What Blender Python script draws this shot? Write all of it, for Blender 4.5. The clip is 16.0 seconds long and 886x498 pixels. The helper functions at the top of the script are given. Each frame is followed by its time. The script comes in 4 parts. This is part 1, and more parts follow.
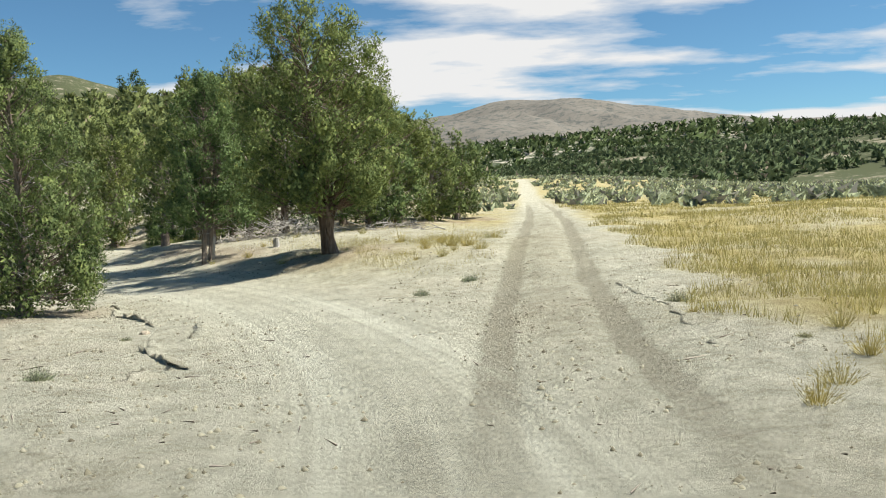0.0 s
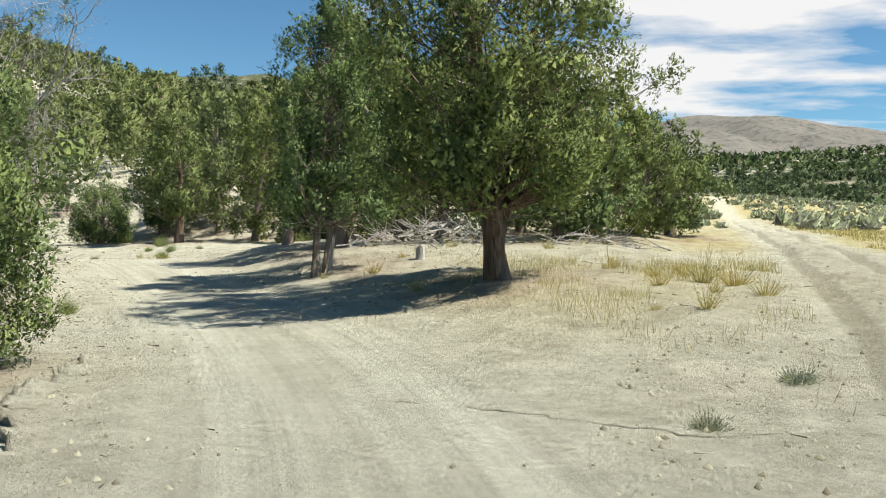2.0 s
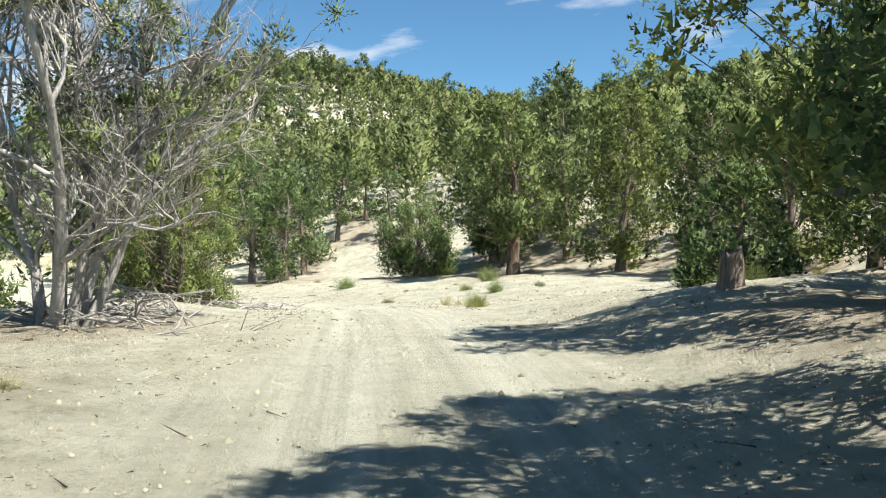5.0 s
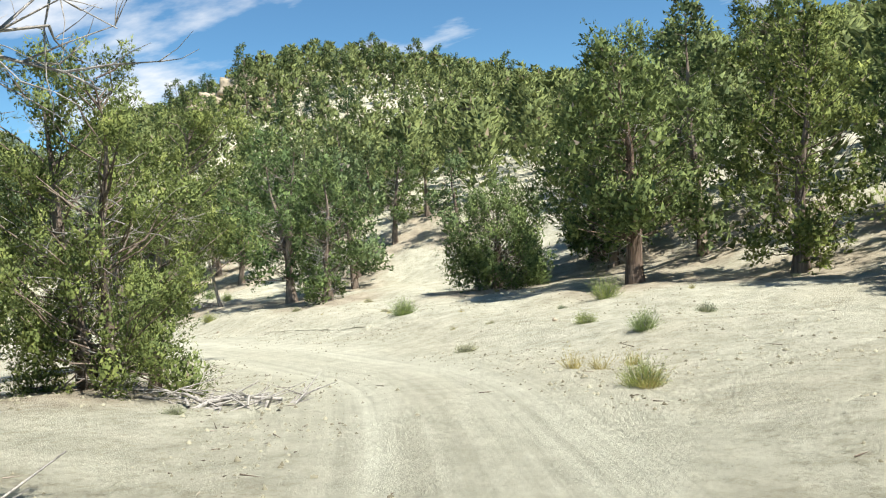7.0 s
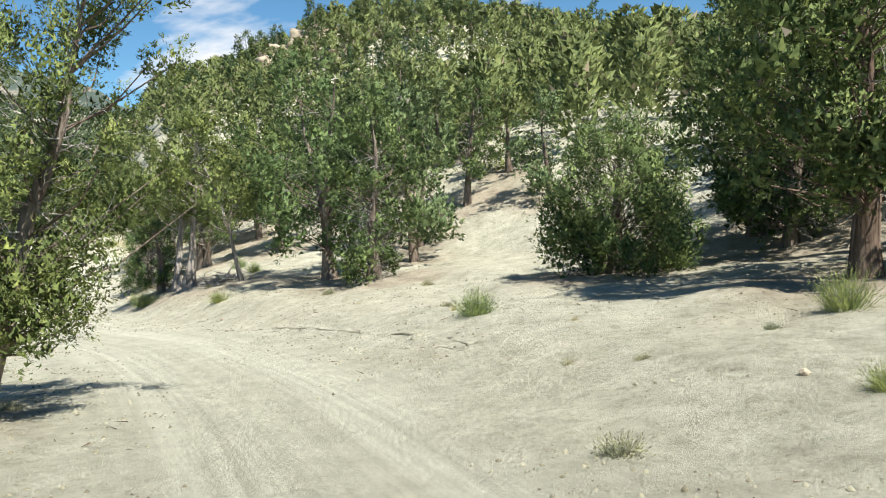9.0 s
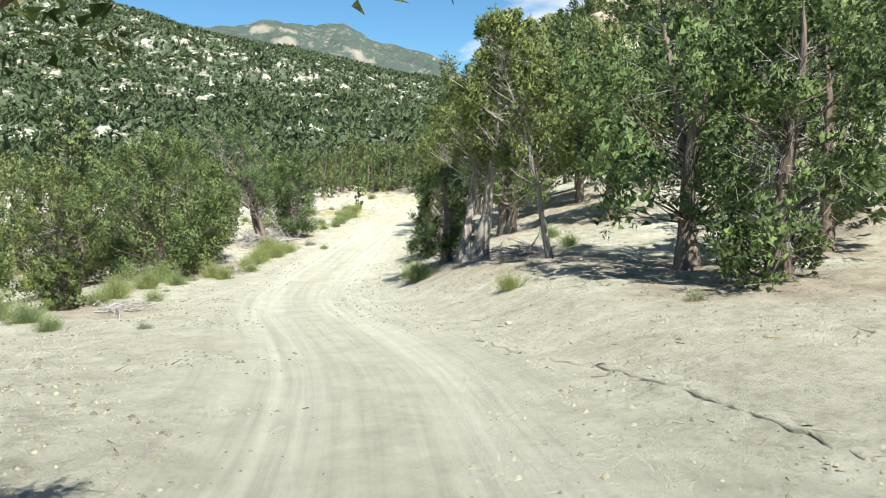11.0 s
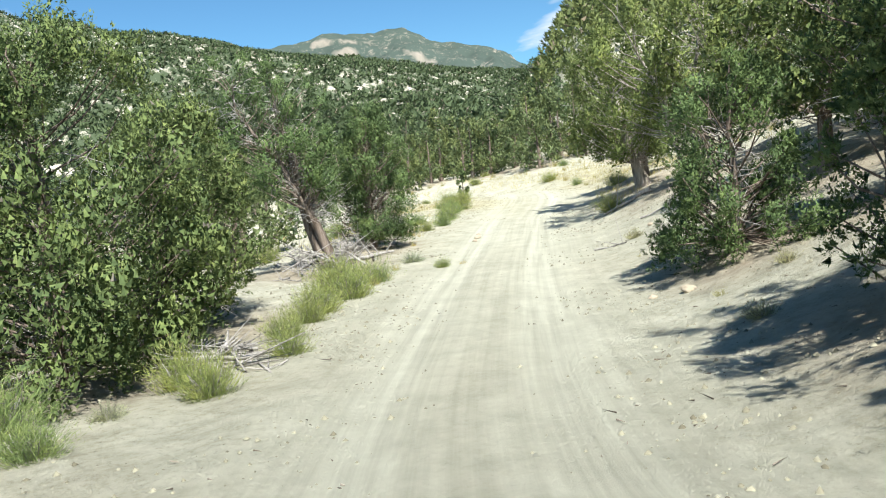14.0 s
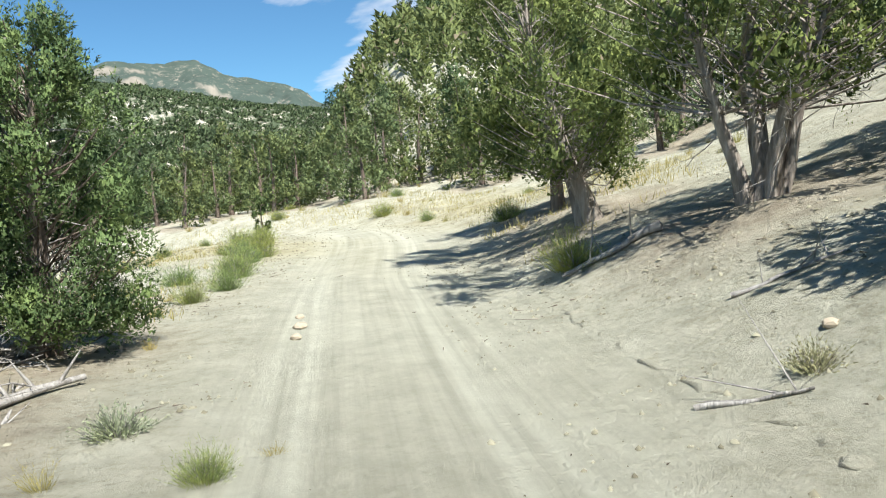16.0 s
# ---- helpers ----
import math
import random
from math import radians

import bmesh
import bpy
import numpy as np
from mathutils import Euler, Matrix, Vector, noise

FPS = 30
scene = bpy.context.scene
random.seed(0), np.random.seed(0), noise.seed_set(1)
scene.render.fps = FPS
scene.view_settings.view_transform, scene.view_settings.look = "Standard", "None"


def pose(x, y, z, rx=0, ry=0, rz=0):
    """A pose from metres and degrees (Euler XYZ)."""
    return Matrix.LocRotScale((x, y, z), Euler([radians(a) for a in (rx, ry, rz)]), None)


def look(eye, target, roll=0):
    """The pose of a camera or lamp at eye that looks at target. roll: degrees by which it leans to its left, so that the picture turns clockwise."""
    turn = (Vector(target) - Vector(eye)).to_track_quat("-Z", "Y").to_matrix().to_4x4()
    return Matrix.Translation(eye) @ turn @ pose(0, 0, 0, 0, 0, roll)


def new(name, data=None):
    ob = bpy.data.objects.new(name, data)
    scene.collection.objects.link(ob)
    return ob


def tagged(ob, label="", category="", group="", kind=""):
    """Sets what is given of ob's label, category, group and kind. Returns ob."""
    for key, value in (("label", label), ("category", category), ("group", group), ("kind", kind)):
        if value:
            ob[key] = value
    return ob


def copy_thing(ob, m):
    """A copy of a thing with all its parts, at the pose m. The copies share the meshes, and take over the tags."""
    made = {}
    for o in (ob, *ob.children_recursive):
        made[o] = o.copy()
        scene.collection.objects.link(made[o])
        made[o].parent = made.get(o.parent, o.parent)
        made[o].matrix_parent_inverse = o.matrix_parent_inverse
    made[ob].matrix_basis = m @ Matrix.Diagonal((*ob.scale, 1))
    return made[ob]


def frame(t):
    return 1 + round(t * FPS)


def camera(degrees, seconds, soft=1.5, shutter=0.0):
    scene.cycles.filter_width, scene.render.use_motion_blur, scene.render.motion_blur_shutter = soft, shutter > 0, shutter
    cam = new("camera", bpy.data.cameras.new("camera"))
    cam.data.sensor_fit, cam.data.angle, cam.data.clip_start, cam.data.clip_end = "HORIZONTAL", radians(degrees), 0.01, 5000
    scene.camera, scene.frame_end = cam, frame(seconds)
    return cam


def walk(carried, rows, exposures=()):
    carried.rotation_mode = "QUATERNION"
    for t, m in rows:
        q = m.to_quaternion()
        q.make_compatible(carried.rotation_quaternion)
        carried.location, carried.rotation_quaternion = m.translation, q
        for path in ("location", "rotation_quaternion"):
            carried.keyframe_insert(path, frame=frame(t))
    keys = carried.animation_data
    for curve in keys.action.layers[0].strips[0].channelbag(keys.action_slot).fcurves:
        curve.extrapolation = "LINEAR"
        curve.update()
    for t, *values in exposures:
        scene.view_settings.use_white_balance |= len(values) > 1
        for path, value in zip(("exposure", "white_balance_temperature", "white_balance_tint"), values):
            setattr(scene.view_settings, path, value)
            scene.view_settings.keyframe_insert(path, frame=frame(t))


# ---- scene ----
cam = camera(55.9, 16.0, soft=1.1)
METRES, EYE, TILT, LEAN, TURN = 76.2, 1.6, -0.5, -2.4, 0.0
ROWS = [
    (0.0, 0.0, 0.0, 0.0, -0.22, -2.7, 4.58),
    (0.5, -0.0019, 0.0285, -0.0003, 2.44, -2.1, 2.9),
    (1.0, -0.0042, 0.058, -0.0002, 5.72, -1.71, 2.28),
    (1.5, -0.0081, 0.0883, -0.0003, 7.65, -1.62, 1.25),
    (2.0, -0.0146, 0.1189, -0.0007, 11.8, -1.56, 0.66),
    (2.5, -0.024, 0.149, -0.0005, 21.0, -1.33, 1.29),
    (3.0, -0.0357, 0.1787, 0.0001, 28.4, -1.37, 1.9),
    (3.5, -0.0507, 0.2075, 0.0002, 30.95, -1.06, 2.8),
    (4.0, -0.0671, 0.2347, -0.0009, 31.6, -2.58, 1.86),
    (4.5, -0.0828, 0.2589, -0.0014, 32.97, -1.63, 0.7),
    (5.0, -0.0996, 0.2823, -0.0005, 35.01, 0.57, 1.7),
    (7.5, -0.1852, 0.3859, 0.0081, 40.79, -0.28, 5.57),
    (8.0, -0.202, 0.4055, 0.0083, 42.41, -0.66, 5.6),
    (8.5, -0.2203, 0.4252, 0.0079, 43.56, -1.56, 4.17),
    (9.0, -0.2398, 0.4446, 0.0073, 44.61, -2.0, 3.78),
    (9.5, -0.2619, 0.4627, 0.0065, 49.69, -2.87, 1.64),
    (10.0, -0.2845, 0.4794, 0.0053, 55.89, -3.85, 0.42),
    (12.5, -0.4334, 0.5367, 0.0004, 74.84, -1.31, 1.81),
    (13.0, -0.4684, 0.5431, -0.0012, 74.68, -2.48, 3.57),
    (13.5, -0.5038, 0.5481, -0.0028, 73.43, -3.19, 4.83),
    (14.0, -0.5396, 0.5539, -0.0035, 71.48, -3.19, 6.3),
    (14.5, -0.5774, 0.563, -0.0041, 66.73, -2.02, 7.68),
    (15.0, -0.6146, 0.5739, -0.0045, 61.24, -2.33, 7.26),
    (15.5, -0.6506, 0.5886, -0.0035, 59.28, -3.58, 5.35),
    (16.0, -0.6856, 0.6052, -0.0025, 57.54, -1.93, 5.59),
]
walk(cam, [(t, pose(0, 0, EYE, TILT, LEAN, TURN) @ pose(METRES * x, METRES * y, METRES * z, 90 + pitch, roll, yaw)) for t, x, y, z, yaw, pitch, roll in ROWS], [(0.0, 0.67, 6800, 10), (1.5, 0.72, 6800, 10), (3.0, 0.89, 6700, 10), (4.5, 1.09, 6650, 10), (7.5, 1.01, 6650, 10), (9.0, 0.93, 6600, 10), (12.5, 1.05, 6350, 9), (14.5, 1.02, 6350, 9), (16.0, 0.97, 6350, 10)])

# ---- world, sun ----
SUN_FROM = Vector((0.995, 0.05, 0.0)).normalized()
ELEV = radians(57)
world = bpy.data.worlds.new("sky")
scene.world = world
world.use_nodes = True
wn, wl = world.node_tree.nodes, world.node_tree.links
wn.clear()
w_out, w_bg, w_sky = wn.new("ShaderNodeOutputWorld"), wn.new("ShaderNodeBackground"), wn.new("ShaderNodeTexSky")
w_sky.sky_type, w_sky.sun_disc = "NISHITA", False
w_sky.sun_elevation, w_sky.sun_rotation = ELEV, math.atan2(SUN_FROM.x, SUN_FROM.y)
w_sky.altitude, w_sky.air_density, w_sky.dust_density, w_sky.ozone_density = 1800, 1.0, 0.3, 2.5
w_bg.inputs["Strength"].default_value = 0.05
w_co, w_sep = wn.new("ShaderNodeTexCoord"), wn.new("ShaderNodeSeparateXYZ")
wl.new(w_co.outputs["Generated"], w_sep.inputs[0])


def wmath(op, a, b=None, clamp=False):
    n = wn.new("ShaderNodeMath")
    n.operation, n.use_clamp = op, clamp
    for i, v in enumerate((a, b)):
        if v is None:
            continue
        if isinstance(v, (int, float)):
            n.inputs[i].default_value = v
        else:
            wl.new(v, n.inputs[i])
    return n.outputs[0]


den = wmath("ADD", wmath("MAXIMUM", w_sep.outputs["Z"], 0.0), 0.10)
w_cmb = wn.new("ShaderNodeCombineXYZ")
wl.new(wmath("DIVIDE", w_sep.outputs["X"], den), w_cmb.inputs[0])
wl.new(wmath("DIVIDE", w_sep.outputs["Y"], den), w_cmb.inputs[1])
w_map = wn.new("ShaderNodeMapping")
w_map.inputs["Location"].default_value = (3.1, 0.4, 0)
w_map.inputs["Scale"].default_value = (0.55, 0.9, 1)
wl.new(w_cmb.outputs[0], w_map.inputs["Vector"])
w_noise = wn.new("ShaderNodeTexNoise")
w_noise.inputs["Scale"].default_value, w_noise.inputs["Detail"].default_value, w_noise.inputs["Roughness"].default_value = 1.1, 7, 0.55
wl.new(w_map.outputs[0], w_noise.inputs["Vector"])
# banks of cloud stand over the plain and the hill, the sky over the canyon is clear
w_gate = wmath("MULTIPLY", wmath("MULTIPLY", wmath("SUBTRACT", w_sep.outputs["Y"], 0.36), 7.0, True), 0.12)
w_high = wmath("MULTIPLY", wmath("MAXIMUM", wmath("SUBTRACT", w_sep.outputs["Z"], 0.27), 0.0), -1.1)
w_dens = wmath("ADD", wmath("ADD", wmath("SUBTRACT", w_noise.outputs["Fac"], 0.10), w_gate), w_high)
w_ramp = wn.new("ShaderNodeValToRGB")
w_ramp.color_ramp.elements[0].position, w_ramp.color_ramp.elements[1].position = 0.50, 0.61
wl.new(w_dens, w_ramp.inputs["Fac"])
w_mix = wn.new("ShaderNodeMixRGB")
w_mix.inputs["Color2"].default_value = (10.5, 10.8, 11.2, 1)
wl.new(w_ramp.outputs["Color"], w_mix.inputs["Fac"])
w_tint = wn.new("ShaderNodeMixRGB")
w_tint.blend_type, w_tint.inputs["Fac"].default_value = "MULTIPLY", 1.0
w_tint.inputs["Color2"].default_value = (0.86, 1.3, 1.42, 1)
wl.new(w_sky.outputs[0], w_tint.inputs["Color1"])
wl.new(w_tint.outputs[0], w_mix.inputs["Color1"])
wl.new(w_mix.outputs[0], w_bg.inputs["Color"])
wl.new(w_bg.outputs[0], w_out.inputs["Surface"])

sun_data = bpy.data.lights.new("sun", "SUN")
sun_data.energy, sun_data.angle, sun_data.color = 5.0, radians(0.53), (1.0, 0.95, 0.87)
sun = new("sun", sun_data)
sun.matrix_world = look(SUN_FROM * 50 * math.cos(ELEV) + Vector((0, 0, 50 * math.sin(ELEV))), (0, 0, 0))


# ---- materials ----
def material(name, rough=0.9, spec=0.2):
    m = bpy.data.materials.new(name)
    m.use_nodes = True
    b = m.node_tree.nodes["Principled BSDF"]
    b.inputs["Roughness"].default_value, b.inputs["Specular IOR Level"].default_value = rough, spec
    return m, m.node_tree.nodes, m.node_tree.links, b


def noise_node(n, l, vec, scale, detail=4.0, rough=0.6):
    t = n.new("ShaderNodeTexNoise")
    t.inputs["Scale"].default_value, t.inputs["Detail"].default_value, t.inputs["Roughness"].default_value = scale, detail, rough
    l.new(vec, t.inputs["Vector"])
    return t.outputs["Fac"]


def ramp(n, l, fac, stops):
    r = n.new("ShaderNodeValToRGB")
    e = r.color_ramp.elements
    while len(e) < len(stops):
        e.new(0.5)
    for i, (p, c) in enumerate(stops):
        e[i].position, e[i].color = p, (*c, 1)
    l.new(fac, r.inputs["Fac"])
    return r.outputs["Color"]


def mixc(n, l, fac, a, b, kind="MIX"):
    x = n.new("ShaderNodeMixRGB")
    x.blend_type = kind
    for key, v in (("Fac", fac), ("Color1", a), ("Color2", b)):
        if isinstance(v, (int, float)):
            x.inputs[key].default_value = v
        elif isinstance(v, tuple):
            x.inputs[key].default_value = (*v, 1)
        else:
            l.new(v, x.inputs[key])
    return x.outputs["Color"]


def bump(n, l, b, height, strength, dist):
    x = n.new("ShaderNodeBump")
    x.inputs["Strength"].default_value, x.inputs["Distance"].default_value = strength, dist
    l.new(height, x.inputs["Height"])
    l.new(x.outputs[0], b.inputs["Normal"])


def objvec(n, l, scale=(1, 1, 1)):
    c, m = n.new("ShaderNodeTexCoord"), n.new("ShaderNodeMapping")
    m.inputs["Scale"].default_value = scale
    l.new(c.outputs["Object"], m.inputs["Vector"])
    return m.outputs[0]


def foliage(name, dark, mid, light, dry=0.12, trans=0.25):
    m, n, l, b = material(name, 0.85, 0.08)
    isl = n.new("ShaderNodeNewGeometry").outputs["Random Per Island"]
    obj = n.new("ShaderNodeObjectInfo").outputs["Random"]
    # sunlit tips and shaded gaps coloured in patches, then a little difference from spray to spray
    lit_shade, bough = noise_node(n, l, objvec(n, l), 5.0, 3), noise_node(n, l, objvec(n, l), 1.3, 2)
    base = ramp(n, l, lit_shade, [(0.32, dark), (0.5, mid), (0.66, light)])
    base = mixc(n, l, ramp(n, l, bough, [(0.38, (0, 0, 0)), (0.62, (0.7, 0.7, 0.7))]), base, mixc(n, l, 1.0, base, (1.22, 1.16, 0.95), "MULTIPLY"))
    base = mixc(n, l, 1.0, base, ramp(n, l, isl, [(0.0, (0.88, 0.88, 0.88)), (1.0, (1.12, 1.12, 1.12))]), "MULTIPLY")
    lt = n.new("ShaderNodeMath")
    lt.operation = "LESS_THAN"
    lt.inputs[1].default_value = dry
    l.new(isl, lt.inputs[0])
    base = mixc(n, l, lt.outputs[0], base, (0.22, 0.2, 0.16))
    tint = ramp(n, l, obj, [(0.0, (0.84, 0.95, 1.0)), (0.5, (1, 1, 1)), (1.0, (1.13, 1.06, 0.92))])
    base = mixc(n, l, 1.0, base, tint, "MULTIPLY")
    l.new(base, b.inputs["Base Color"])
    tr, ms = n.new("ShaderNodeBsdfTranslucent"), n.new("ShaderNodeMixShader")
    l.new(base, tr.inputs["Color"])
    ms.inputs[0].default_value = trans
    l.new(b.outputs[0], ms.inputs[1])
    l.new(tr.outputs[0], ms.inputs[2])
    l.new(ms.outputs[0], n["Material Output"].inputs["Surface"])
    return m


def bark(name, dark, mid, light):
    m, n, l, b = material(name, 0.92, 0.1)
    v = objvec(n, l, (14, 14, 1.3))
    f = noise_node(n, l, v, 1.0, 6, 0.65)
    big = noise_node(n, l, objvec(n, l, (2.5, 2.5, 0.8)), 1.0, 3)
    c = ramp(n, l, f, [(0.3, dark), (0.5, mid), (0.68, light)])
    c = mixc(n, l, ramp(n, l, big, [(0.4, (0, 0, 0)), (0.65, (1, 1, 1))]), c, mixc(n, l, 0.5, c, light))
    l.new(c, b.inputs["Base Color"])
    bump(n, l, b, f, 1.0, 0.06)
    return m


# stops spread wide: shaded gaps and sunlit tips are in the leaf colour
M_LEAF = foliage("juniper_scales", (0.06, 0.088, 0.04), (0.132, 0.182, 0.073), (0.222, 0.278, 0.11), 0.015, 0.24)
M_LEAF_FAR = foliage("juniper_scales_far", (0.07, 0.102, 0.053), (0.135, 0.182, 0.088), (0.208, 0.262, 0.126), 0.03, 0.26)
M_PINE = foliage("pine_needles", (0.048, 0.08, 0.042), (0.078, 0.12, 0.06), (0.115, 0.165, 0.078), 0.03)
M_RABBIT = foliage("rabbitbrush_stems", (0.17, 0.215, 0.09), (0.27, 0.335, 0.13), (0.42, 0.465, 0.19), 0.12, 0.4)
M_SAGE = foliage("sage_leaves", (0.22, 0.235, 0.15), (0.34, 0.355, 0.23), (0.46, 0.47, 0.31), 0.2)
M_GRASS = foliage("dry_grass", (0.26, 0.232, 0.09), (0.40, 0.355, 0.145), (0.54, 0.485, 0.23), 0.0, 0.35)
M_BARK = bark("juniper_bark", (0.045, 0.034, 0.026), (0.16, 0.125, 0.10), (0.32, 0.275, 0.23))
M_OLD = bark("old_bleached_bark", (0.07, 0.055, 0.044), (0.26, 0.228, 0.196), (0.5, 0.468, 0.42))
M_RED = bark("red_juniper_bark", (0.032, 0.022, 0.016), (0.12, 0.085, 0.064), (0.27, 0.21, 0.165))
M_DEAD = bark("weathered_wood", (0.13, 0.122, 0.108), (0.34, 0.325, 0.30), (0.52, 0.505, 0.475))


def earth():
    m, n, l, b = material("sandy_earth", 0.95, 0.08)
    co = n.new("ShaderNodeTexCoord").outputs["Object"]
    at = n.new("ShaderNodeAttribute")
    at.attribute_name = "zone"
    sep = n.new("ShaderNodeSeparateColor")
    l.new(at.outputs["Color"], sep.inputs[0])
    fine, mid, big = noise_node(n, l, co, 11, 10, 0.78), noise_node(n, l, co, 2.0, 6, 0.65), noise_node(n, l, co, 0.23, 3)
    soil = ramp(n, l, mid, [(0.28, (0.335, 0.33, 0.255)), (0.5, (0.455, 0.455, 0.36)), (0.72, (0.555, 0.555, 0.45))])
    soil = mixc(n, l, ramp(n, l, big, [(0.45, (0, 0, 0)), (0.65, (1, 1, 1))]), soil, mixc(n, l, 0.22, soil, (0.42, 0.37, 0.265)))
    speck = ramp(n, l, fine, [(0.30, (0.25, 0.24, 0.22)), (0.43, (1, 1, 1)), (0.75, (1.12, 1.12, 1.12))])
    soil = mixc(n, l, 0.75, soil, speck, "MULTIPLY")
    grit = noise_node(n, l, co, 6.5, 9, 0.8)
    soil = mixc(n, l, ramp(n, l, grit, [(0.5, (0, 0, 0)), (0.6, (0.75, 0.75, 0.75))]), soil, mixc(n, l, 1.0, soil, (0.76, 0.74, 0.69), "MULTIPLY"))
    pale = noise_node(n, l, co, 0.9, 6, 0.7)
    soil = mixc(n, l, ramp(n, l, pale, [(0.5, (0, 0, 0)), (0.62, (0.6, 0.6, 0.6))]), soil, mixc(n, l, 1.0, soil, (1.18, 1.18, 1.2), "MULTIPLY"))
    dust = ramp(n, l, mid, [(0.3, (0.495, 0.5, 0.405)), (0.7, (0.58, 0.585, 0.48))])
    c = mixc(n, l, sep.outputs[0], soil, dust)
    la, al, cx = n.new("ShaderNodeAttribute"), n.new("ShaderNodeAttribute"), n.new("ShaderNodeCombineXYZ")
    la.attribute_name, al.attribute_name = "across", "along"
    l.new(la.outputs["Fac"], cx.inputs[0])
    l.new(al.outputs["Fac"], cx.inputs[1])
    mp = n.new("ShaderNodeMapping")
    mp.inputs["Scale"].default_value = (5.5, 0.10, 1)
    l.new(cx.outputs[0], mp.inputs["Vector"])
    streak = noise_node(n, l, mp.outputs[0], 1.0, 5, 0.65)
    lines = ramp(n, l, streak, [(0.36, (0.79, 0.78, 0.76)), (0.5, (0.97, 0.97, 0.96)), (0.64, (1.12, 1.12, 1.12))])
    c = mixc(n, l, sep.outputs[0], c, mixc(n, l, 1.0, c, lines, "MULTIPLY"))
    packed = ramp(n, l, mid, [(0.3, (0.20, 0.185, 0.125)), (0.7, (0.32, 0.30, 0.21))])
    c = mixc(n, l, at.outputs["Alpha"], c, mixc(n, l, 0.5, packed, speck, "MULTIPLY"))
    tk, wo = n.new("ShaderNodeAttribute"), n.new("ShaderNodeAttribute")
    tk.attribute_name, wo.attribute_name = "track", "worn"

    def mth(op, a, b_=0.0, clamp=False):
        q = n.new("ShaderNodeMath")
        q.operation, q.use_clamp = op, clamp
        for i, v in enumerate((a, b_)):
            if isinstance(v, (int, float)):
                q.inputs[i].default_value = v
            else:
                l.new(v, q.inputs[i])
        return q.outputs[0]
    shift = mth("MULTIPLY", mth("SUBTRACT", pale, 0.5), 0.35)
    off = mth("ABSOLUTE", mth("SUBTRACT", mth("ABSOLUTE", mth("ADD", tk.outputs["Fac"], shift)), 0.78))
    rut = mth("MULTIPLY", mth("MULTIPLY", mth("SUBTRACT", 0.27, off), 9.0, True), wo.outputs["Fac"])
    rut = mth("MULTIPLY", rut, mth("ADD", mth("MULTIPLY", mid, 0.9), 0.12))
    worn = ramp(n, l, fine, [(0.35, (0.17, 0.16, 0.115)), (0.65, (0.28, 0.265, 0.195))])
    c = mixc(n, l, rut, c, worn)
    dry = ramp(n, l, mid, [(0.3, (0.28, 0.235, 0.10)), (0.7, (0.48, 0.425, 0.20))])
    c = mixc(n, l, sep.outputs[1], c, dry)
    duff = ramp(n, l, mid, [(0.3, (0.17, 0.115, 0.08)), (0.7, (0.36, 0.265, 0.19))])
    c = mixc(n, l, sep.outputs[2], c, mixc(n, l, 0.6, duff, speck, "MULTIPLY"))
    l.new(c, b.inputs["Base Color"])
    bump(n, l, b, mixc(n, l, 0.45, mixc(n, l, 0.3, fine, mid), grit), 1.0, 0.16)
    return m


M_EARTH = earth()


def rocky(name, rock_a, rock_b, green, cut, steep=0.0):
    m, n, l, b = material(name, 0.95, 0.05)
    co = n.new("ShaderNodeTexCoord").outputs["Object"]
    a, g, f = noise_node(n, l, co, 0.012, 6), noise_node(n, l, co, 0.035, 10, 0.82), noise_node(n, l, co, 0.2, 4)
    c = mixc(n, l, f, rock_a, rock_b)
    bare = c
    c = mixc(n, l, ramp(n, l, g, [(cut, (0, 0, 0)), (cut + 0.1, (1, 1, 1))]), c, green)
    if steep:
        # bare rock where the ground is too steep for trees
        up = n.new("ShaderNodeSeparateXYZ")
        l.new(n.new("ShaderNodeNewGeometry").outputs["Normal"], up.inputs[0])
        c = mixc(n, l, ramp(n, l, up.outputs["Z"], [(steep - 0.06, (1, 1, 1)), (steep + 0.06, (0, 0, 0))]), c, bare)
    l.new(mixc(n, l, 0.5, c, ramp(n, l, a, [(0.35, (0.7, 0.7, 0.7)), (0.7, (1.1, 1.1, 1.1))]), "MULTIPLY"), b.inputs["Base Color"])
    return m


# distance haze is put into these junipers' colour: lighter and bluer green
M_HAZEWOOD = foliage("hazed_junipers", (0.055, 0.085, 0.048), (0.085, 0.125, 0.07), (0.125, 0.17, 0.095), 0.03)
# the mesa's bluish green holds the haze of distance as colour
M_MESA = rocky("hazed_mesa", (0.24, 0.22, 0.18), (0.33, 0.30, 0.25), (0.07, 0.095, 0.08), 0.36, 0.68)
M_CANYON = rocky("canyon_slope", (0.50, 0.46, 0.37), (0.66, 0.62, 0.53), (0.075, 0.1, 0.058), 0.40)
# rock and scrub are greyed in the base colour for distance haze
M_HAZEMTN = rocky("hazed_mountain", (0.17, 0.162, 0.142), (0.235, 0.222, 0.19), (0.095, 0.106, 0.1), 0.49)
M_RIDGE = rocky("wooded_ridge", (0.36, 0.32, 0.24), (0.48, 0.43, 0.33), (0.085, 0.10, 0.055), 0.37)
M_ROCK = rocky("cream_rock", (0.36, 0.31, 0.23), (0.50, 0.44, 0.34), (0.30, 0.22, 0.15), 0.52)


